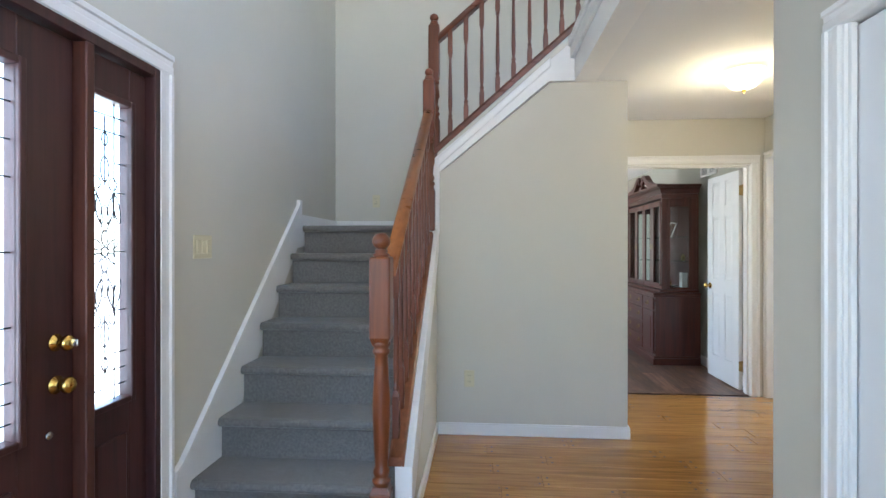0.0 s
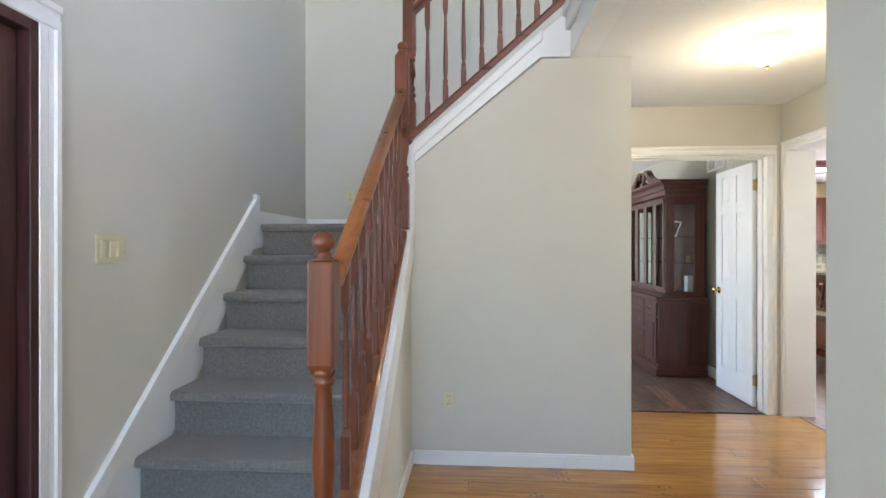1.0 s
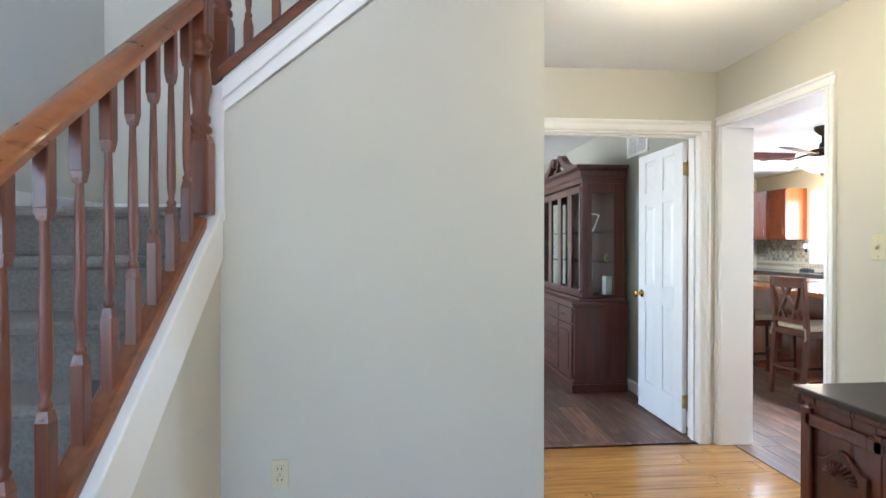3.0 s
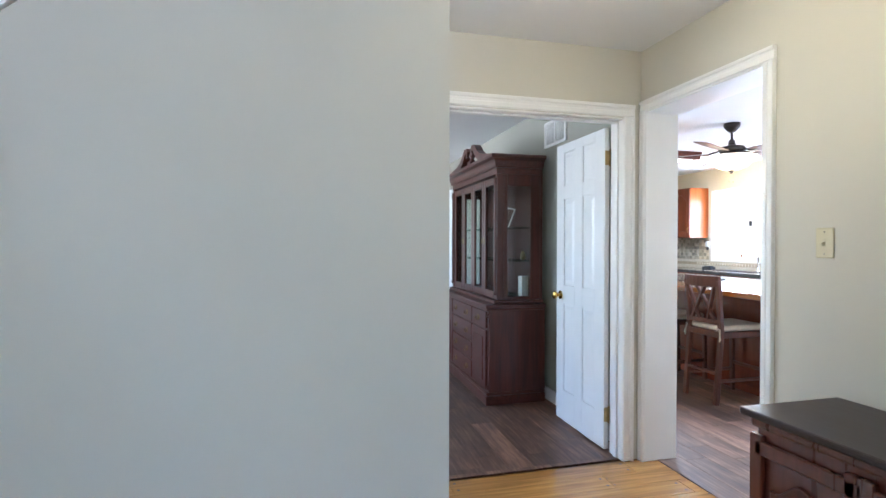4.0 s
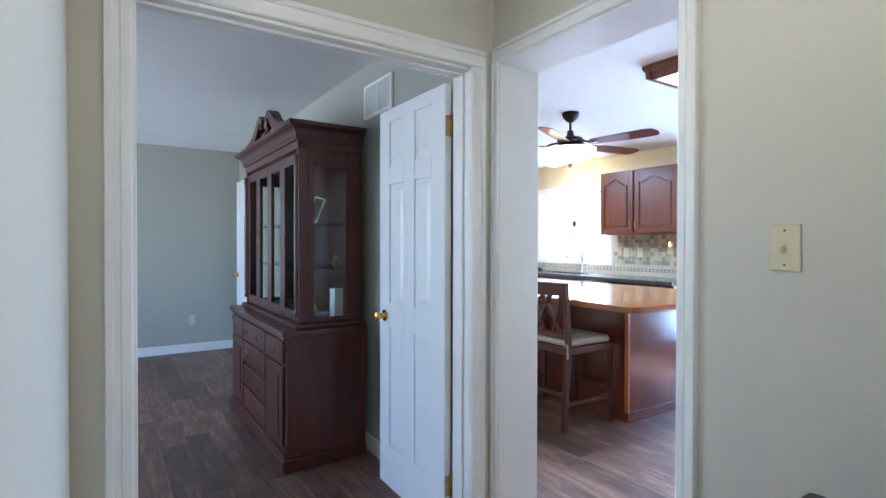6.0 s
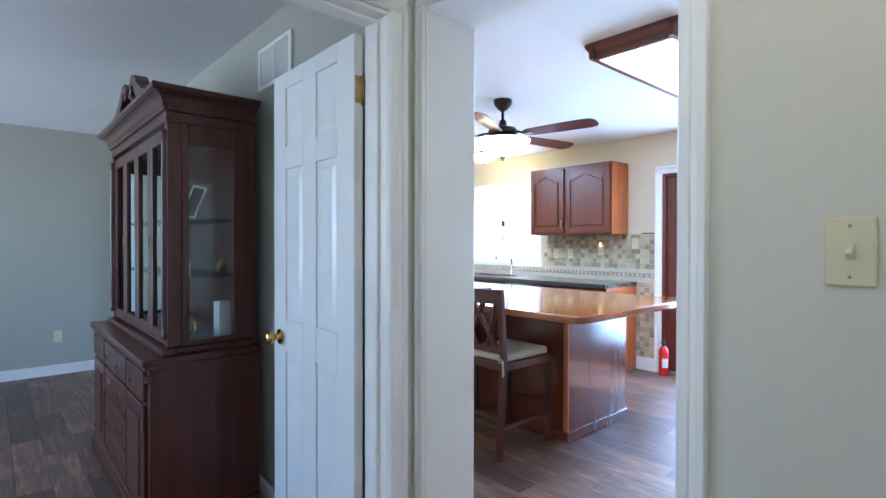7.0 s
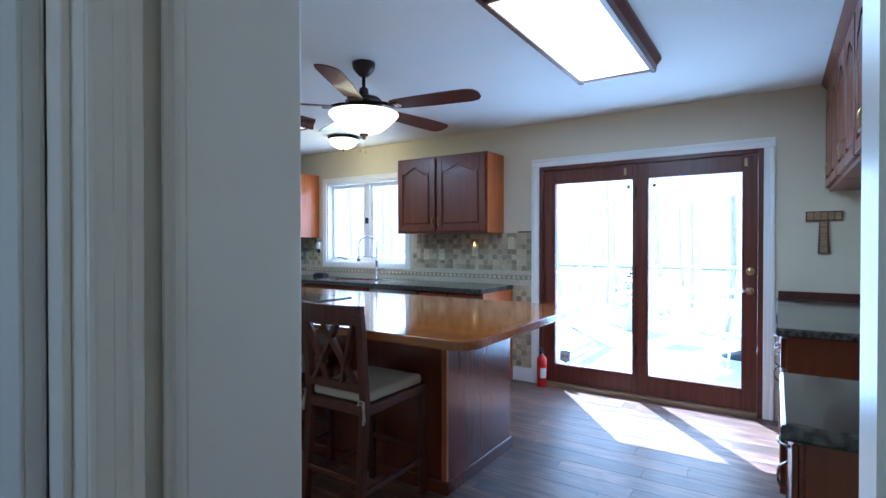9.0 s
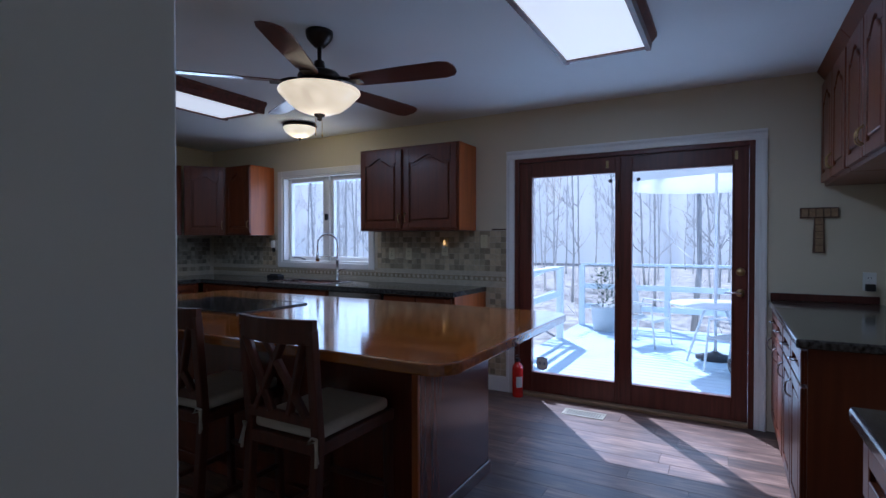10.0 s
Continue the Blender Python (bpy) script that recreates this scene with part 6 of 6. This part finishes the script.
for i in range(420):
    a, h, r = random.uniform(0, 6.28), random.uniform(0.38, 1.05), 0
    r = random.uniform(0.02, 0.30) * (1.15 - 0.7 * (h - 0.38))
    c = Vector((r * math.cos(a), r * math.sin(a), h))
    d = Vector((math.cos(a), math.sin(a), random.uniform(-0.1, 1.0))).normalized() * random.uniform(0.05, 0.10)
    s = d.cross(Vector((0, 0, 1))).normalized() * 0.015
    lf.faces.new([lf.verts.new(p) for p in (c, c + d * 0.5 + s, c + d, c + d * 0.5 - s)])
part("foliage", lf, LEAF, pot, "loose evergreen leaves")


def patio_chair(m, label):
    c = thing("patio_chair", m, label, "chair", "chairs on the deck")
    for y in (-0.25, 0.25):
        part("side_frame", tube([(0.26, y, 0), (0.22, y, 0.40), (0.20, y, 0.62), (-0.18, y, 0.64), (-0.24, y, 0.40), (-0.30, y, 0.0)], 0.014, 8), METALW, c)
        part("back_post", tube([(-0.20, y, 0.36), (-0.27, y, 0.70), (-0.34, y, 0.98)], 0.013, 8), METALW, c)
    part("seat", boxes((-0.22, -0.24, 0.385, 0.24, 0.24, 0.40), bev=0.006), CANVAS, c)
    part("back", moved(boxes((-0.008, -0.24, 0, 0.008, 0.24, 0.56), bev=0.006), pose(-0.215, 0, 0.42, 0, -13, 0)), CANVAS, c)
    part("cross_bar", tube([(0.22, -0.25, 0.37), (0.22, 0.25, 0.37)], 0.011, 6), METALW, c)
    return c
ch = patio_chair(pose(11.5, 6.75, -0.18, 0, 0, -110), "pale metal patio chair with sling seat")
copy_thing(ch, pose(10.25, 5.60, -0.18, 0, 0, 60))
tb = thing("patio_table", pose(10.95, 5.85, -0.18), "round pale metal patio table", "table")
part("tabletop", lathe([(0, 0.68), (0.52, 0.68), (0.54, 0.69), (0.54, 0.705), (0.52, 0.71), (0, 0.71)], 36), METALW, tb)
for k in range(4):
    a = radians(45 + 90 * k)
    part("leg", tube([(0.15 * math.cos(a), 0.15 * math.sin(a), 0.68), (0.3 * math.cos(a), 0.3 * math.sin(a), 0.35), (0.44 * math.cos(a), 0.44 * math.sin(a), 0.0)], 0.015, 8), METALW, tb)
um = thing("patio_umbrella", pose(10.95, 5.85, -0.18), "open white canvas patio umbrella over the table", "umbrella")
part("pole", tube([(0, 0, 0.0), (0, 0, 2.75)], 0.02, 10), METALW, um)
part("base", lathe([(0, 0), (0.23, 0), (0.23, 0.03), (0.08, 0.07), (0.03, 0.10), (0, 0.1)], 24), BLACKP, um)
part("canopy", lathe([(1.25, 2.22), (1.26, 2.36), (0.8, 2.52), (0.4, 2.66), (0.0, 2.76)], 8, caps=False), CANVAS, um)
gr = thing("round_basket", pose(9.95, 5.45, -0.18), "low dark round basket on the deck", "basket")
part("wall", lathe([(0, 0), (0.2, 0), (0.26, 0.10), (0.27, 0.2), (0.25, 0.2), (0.24, 0.10), (0.18, 0.02), (0, 0.02)], 24), BRONZE, gr)


def tree(seed, h):
    """A bare woodland tree: tapered trunk and forking limbs."""
    rnd = random.Random(seed)
    bm, tw = bmesh.new(), bmesh.new()
    pts, p = [], Vector((0, 0, 0))
    lean = Vector((rnd.uniform(-0.05, 0.05), rnd.uniform(-0.05, 0.05), 1))
    for i in range(9):
        pts.append(p.copy())
        p = p + lean * (h / 8) + Vector((rnd.uniform(-0.12, 0.12), rnd.uniform(-0.12, 0.12), 0))
    r0 = h * 0.0034
    tube(pts, [r0 * (1.25 if i == 0 else 1 - 0.10 * i) for i in range(9)], 8, bm)
    def limb(base, d, length, r, depth, m):
        q, ps = base.copy(), [base.copy()]
        for i in range(4):
            d = (d + Vector((rnd.uniform(-0.3, 0.3), rnd.uniform(-0.3, 0.3), rnd.uniform(-0.05, 0.25)))).normalized()
            q = q + d * length / 4
            ps.append(q.copy())
        tube(ps, [r, r * 0.75, r * 0.55, r * 0.35, r * 0.15], 4, m)
        if depth:
            for k in range(3):
                limb(ps[rnd.randint(1, 3)], (d + Vector((rnd.uniform(-0.9, 0.9), rnd.uniform(-0.9, 0.9), rnd.uniform(-0.2, 0.6)))).normalized(), length * 0.55, r * 0.5, depth - 1, m)
    for k in range(26):
        i = rnd.randint(1, 8)
        a = rnd.uniform(0, 6.28)
        limb(pts[i], Vector((math.cos(a), math.sin(a), rnd.uniform(0.5, 1.5))).normalized(), h * rnd.uniform(0.07, 0.16), r0 * 0.35, 1, tw)
    return bm, tw


trees = []
for i in range(5):
    t = thing("bare_tree", pose(22 + 3 * i, 6 + 2.2 * i, -1.2), "tall leafless grey-brown woodland tree", "tree", "trees behind the deck")
    a, b = tree(10 + i, 13 + 1.5 * i)
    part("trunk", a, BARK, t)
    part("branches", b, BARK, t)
    trees.append(t)
rt = random.Random(4)
count = 0
while count < 130:
    x, y = 16 + 44 * rt.random() ** 1.3, -14 + 70 * rt.random()
    if y - 5.7 > (x - 3.6) * 1.25 + 3 or y < -0.25 * (x - 3.6) + 2:
        continue
    c = copy_thing(trees[rt.randint(0, 4)], pose(x, y, -1.2, 0, 0, rt.uniform(0, 360)))
    c.scale = (1, 1, rt.uniform(0.8, 1.2))
    count += 1
# pale far woods: a streaked backdrop whose hazy daylight is its own emission
far = glow("far_woods_glow", (0.80, 0.90, 1.0), 0.42)
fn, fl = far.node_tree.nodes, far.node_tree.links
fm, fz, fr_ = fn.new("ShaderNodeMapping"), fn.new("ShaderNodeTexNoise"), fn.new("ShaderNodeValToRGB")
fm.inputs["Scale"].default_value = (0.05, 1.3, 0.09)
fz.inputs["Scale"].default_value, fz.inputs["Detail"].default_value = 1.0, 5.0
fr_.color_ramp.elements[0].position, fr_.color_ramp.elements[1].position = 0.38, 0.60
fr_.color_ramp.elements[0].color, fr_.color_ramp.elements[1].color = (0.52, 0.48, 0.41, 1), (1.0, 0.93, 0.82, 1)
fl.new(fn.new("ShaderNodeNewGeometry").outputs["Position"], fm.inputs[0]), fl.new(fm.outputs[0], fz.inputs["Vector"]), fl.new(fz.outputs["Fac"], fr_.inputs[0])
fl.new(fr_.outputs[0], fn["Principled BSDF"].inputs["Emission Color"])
struct("backdrop_woods", boxes((64, -70, -1.5, 64.2, 130, 10.5)), far, "glowing backdrop of pale distant winter woods and sky", "backdrop")
# undergrowth of thin saplings and fallen branches
br = bmesh.new()
for i in range(900):
    x, y = rt.uniform(14.5, 42), rt.uniform(-6, 46)
    d = Vector((rt.uniform(-0.6, 0.6), rt.uniform(-0.6, 0.6), rt.uniform(0.2, 1.2)))
    p = Vector((x, y, -1.25))
    tube([p, p + d * 0.7 + Vector((rt.uniform(-0.1, 0.1), rt.uniform(-0.1, 0.1), 0)), p + d * rt.uniform(1.0, 2.4)], [0.012, 0.008, 0.003], 3, br)
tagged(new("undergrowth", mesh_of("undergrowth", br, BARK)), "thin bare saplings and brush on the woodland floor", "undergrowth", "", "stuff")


# ---- floors: planks and tiles last ----
def plank(name, lx, ly, material, pegs="", inset=0.0009):
    bm = boxes((inset, inset, -0.012, lx - inset, ly - inset, 0.0), bev=0.0012, seg=1)
    if pegs:
        for x in (0.03, lx - 0.03):
            for y in (0.033, ly - 0.033):
                vs = [bm.verts.new((x + 0.0085 * math.cos(a), y + 0.0085 * math.sin(a), 0.0006)) for a in [2 * math.pi * i / 8 for i in range(8)]]
                bm.faces.new(vs)
    me = mesh_of(name, bm, material)
    if pegs:
        me.materials.append(PEG)
        for f in me.polygons:
            if len(f.vertices) == 8 and f.area < 0.0003:
                f.material_index = 1
    return me


oak = struct("floor_hall", boxes((XL - E, YN, -0.10, XK + 0.098, YD + 0.03, -0.0125)), GAP, "honey oak plank floor with dark pegs", "floor")
OL = [0.62, 0.84, 1.07, 1.30]
OM = [plank("plank", l, 0.142, OAK, "pegs") for l in OL]
ro = random.Random(7)
for r in range(33):
    y = 1.584 + 0.142 * r
    x = 0.86 - ro.uniform(0.0, 0.9)
    while x < XK + 0.05:
        k = ro.randint(0, 3)
        x0, x1 = max(x, 0.86), min(x + OL[k], XK + 0.098)
        if x1 - x0 > 0.05 and not (x0 < XH - 0.12 and y > YH + 0.02 and x1 < XH):
            if x0 == x and x1 == x + OL[k]:
                piece("plank", OM[k], oak, (x, y, 0))
            else:
                piece("plank", OM[k], oak, (x0, y, 0), 0, ((x1 - x0) / OL[k], 1, 1))
        x += OL[k]
part("plank_field", boxes((XL, YN, -0.012, XK, 1.582, 0.0), (XL, 1.584, -0.012, 0.858, 3.9, 0.0)), OAK, oak)
struct("threshold_dining", boxes((2.382, YD + 0.012, 0.0005, 3.568, YD + 0.045, 0.006), bev=0.002), VINYL, "dark threshold strip of the dining room", "trim")
struct("threshold_kitchen", boxes((XK + 0.09, 5.403, 0.0005, XK + 0.125, 6.229, 0.006), bev=0.002), VINYL, "dark threshold strip of the kitchen", "trim")

VL, VW = 0.92, 0.152
VM = [plank("plank", VW, VL, VINYL, "", 0.0004)]
def vinyl(name, x0, y0, x1, y1, label, seed):
    f = struct(name, boxes((x0, y0, -0.10, x1, y1, -0.0125)), GAPD, label, "floor")
    rr = random.Random(seed)
    x = x0
    while x < x1 - 0.01:
        y = y0 - rr.uniform(0, VL)
        w = min(VW, x1 - x)
        while y < y1 - 0.01:
            a, b = max(y, y0), min(y + VL, y1)
            if b - a > 0.02:
                piece("plank", VM[0], f, (x, a, 0), 0, (w / VW, (b - a) / VL, 1))
            y += VL
        x += VW
    return f
vinyl("floor_kitchen", XK + 0.10, KY0, KX + 0.05, KY1, "dark brown wood-look plank floor", 3)
vinyl("floor_dining", -0.3, YD + 0.032, XK - 0.001, DY, "dark brown wood-look plank floor of the dining room", 5)

# backsplash: chequered stone tiles with a border of small relief tiles
splash = tagged(new("backsplash", mesh_of("backsplash", boxes((KX - 0.008, 7.408, 0.916, KX - 0.001, 8.838, 1.418), (KX - 0.008, 8.838, 0.916, KX - 0.001, 10.202, 1.028), (KX - 0.008, 10.202, 0.916, KX - 0.001, KY1, 1.39), (KX - 0.008, 7.408, 0.13, KX - 0.001, 7.66, 0.916)), GROUT)), "beige and olive chequered stone tile backsplash", "backsplash", "", "structure")
part("edge_strip", boxes((KX - 0.016, 7.408, 1.418, KX - 0.001, 7.548, 1.43), bev=0.003), CORKD, splash)
TS = 0.0515
tm = mesh_of("tile", boxes((-0.0048, 0.001, 0.001, 0.0, TS - 0.0015, TS - 0.0015), bev=0.0014, seg=1), TILE)
tm2 = mesh_of("border_tile", boxes((-0.0075, 0.001, 0.001, 0.0, TS - 0.0015, 0.043), bev=0.0014, seg=1), TILEB)
nodule = lathe([(0, 0), (0.016, 0.0), (0.012, 0.004), (0, 0.006)], 8)
tm3 = mesh_of("relief", moved(nodule, pose(-0.0074, TS / 2, 0.022, 0, -90, 0)), RELIEF)
rest, made = bmesh.new(), 0
spots = []
y = 7.41
while y < KY1 - 0.05:
    zs = [1.052 + TS * i for i in range(7)]
    if y < 7.64:
        zs = [0.14 + TS * i for i in range(15)] + zs
    for z in zs:
        if 8.79 < y < 10.20 and z > 0.98:
            continue
        if z + TS > 1.42:
            continue
        spots.append((y, z))
    y += TS
for i, (y, z) in enumerate(spots):
    if made < 290:
        piece("tile", tm, splash, (KX - 0.008, y, z))
        made += 1
    else:
        box(rest, KX - 0.0128, y + 0.001, z + 0.001, KX - 0.008, y + TS - 0.0015, z + TS - 0.0015)
# the end wall's tiles, beyond the corner
x = 6.20
while x < KX - 0.07:
    for z in [0.966] + [1.052 + TS * i for i in range(6)]:
        box(rest, x + 0.001, KY1 - 0.0128, z + 0.001, x + TS - 0.0015, KY1 - 0.008, z + TS - 0.0015)
    x += TS
part("end_wall_grout", boxes((6.20, KY1 - 0.008, 0.916, KX - 0.009, KY1 - 0.001, 1.388)), GROUT, splash)
REST = mat("stone_tile_far", (0.34, 0.30, 0.225), 0.42, var=0.3, scale=19, bump=0.25, bscale=70)
_n, _l = REST.node_tree.nodes, REST.node_tree.links
_p = _n["Principled BSDF"]
_old = _p.inputs["Base Color"].links[0].from_socket
_h, _r = _n.new("ShaderNodeHueSaturation"), _n.new("ShaderNodeMapRange")
_r.inputs["To Min"].default_value, _r.inputs["To Max"].default_value = 0.52, 1.48
_l.new(_n.new("ShaderNodeNewGeometry").outputs["Random Per Island"], _r.inputs["Value"]), _l.new(_r.outputs[0], _h.inputs["Value"])
_l.new(_old, _h.inputs["Color"]), _l.new(_h.outputs["Color"], _p.inputs["Base Color"])
part("far_tiles", rest, REST, splash)["kind"] = "stuff"
bt = bmesh.new()
y, k = 7.41, 0
while y < KY1 - 0.05:
    if k < 60:
        b = piece("border_tile", tm2, splash, (KX - 0.008, y, 0.965))
        piece("relief", tm3, b)
    else:
        box(bt, KX - 0.0155, y + 0.001, 0.966, KX - 0.008, y + TS - 0.0015, 1.008)
    y += TS
    k += 1
part("far_border", bt, TILEB, splash)["kind"] = "stuff"
part("liner", boxes((KX - 0.0145, 7.409, 0.948, KX - 0.0079, KY1, 0.9635), (KX - 0.0145, 7.409, 1.0105, KX - 0.0079, KY1, 1.026), (KX - 0.0115, 7.409, 0.918, KX - 0.0079, KY1, 0.947), (KX - 0.0115, 7.409, 1.0275, KX - 0.0079, 8.838, 1.05), bev=0.002, seg=1), RELIEF, splash)
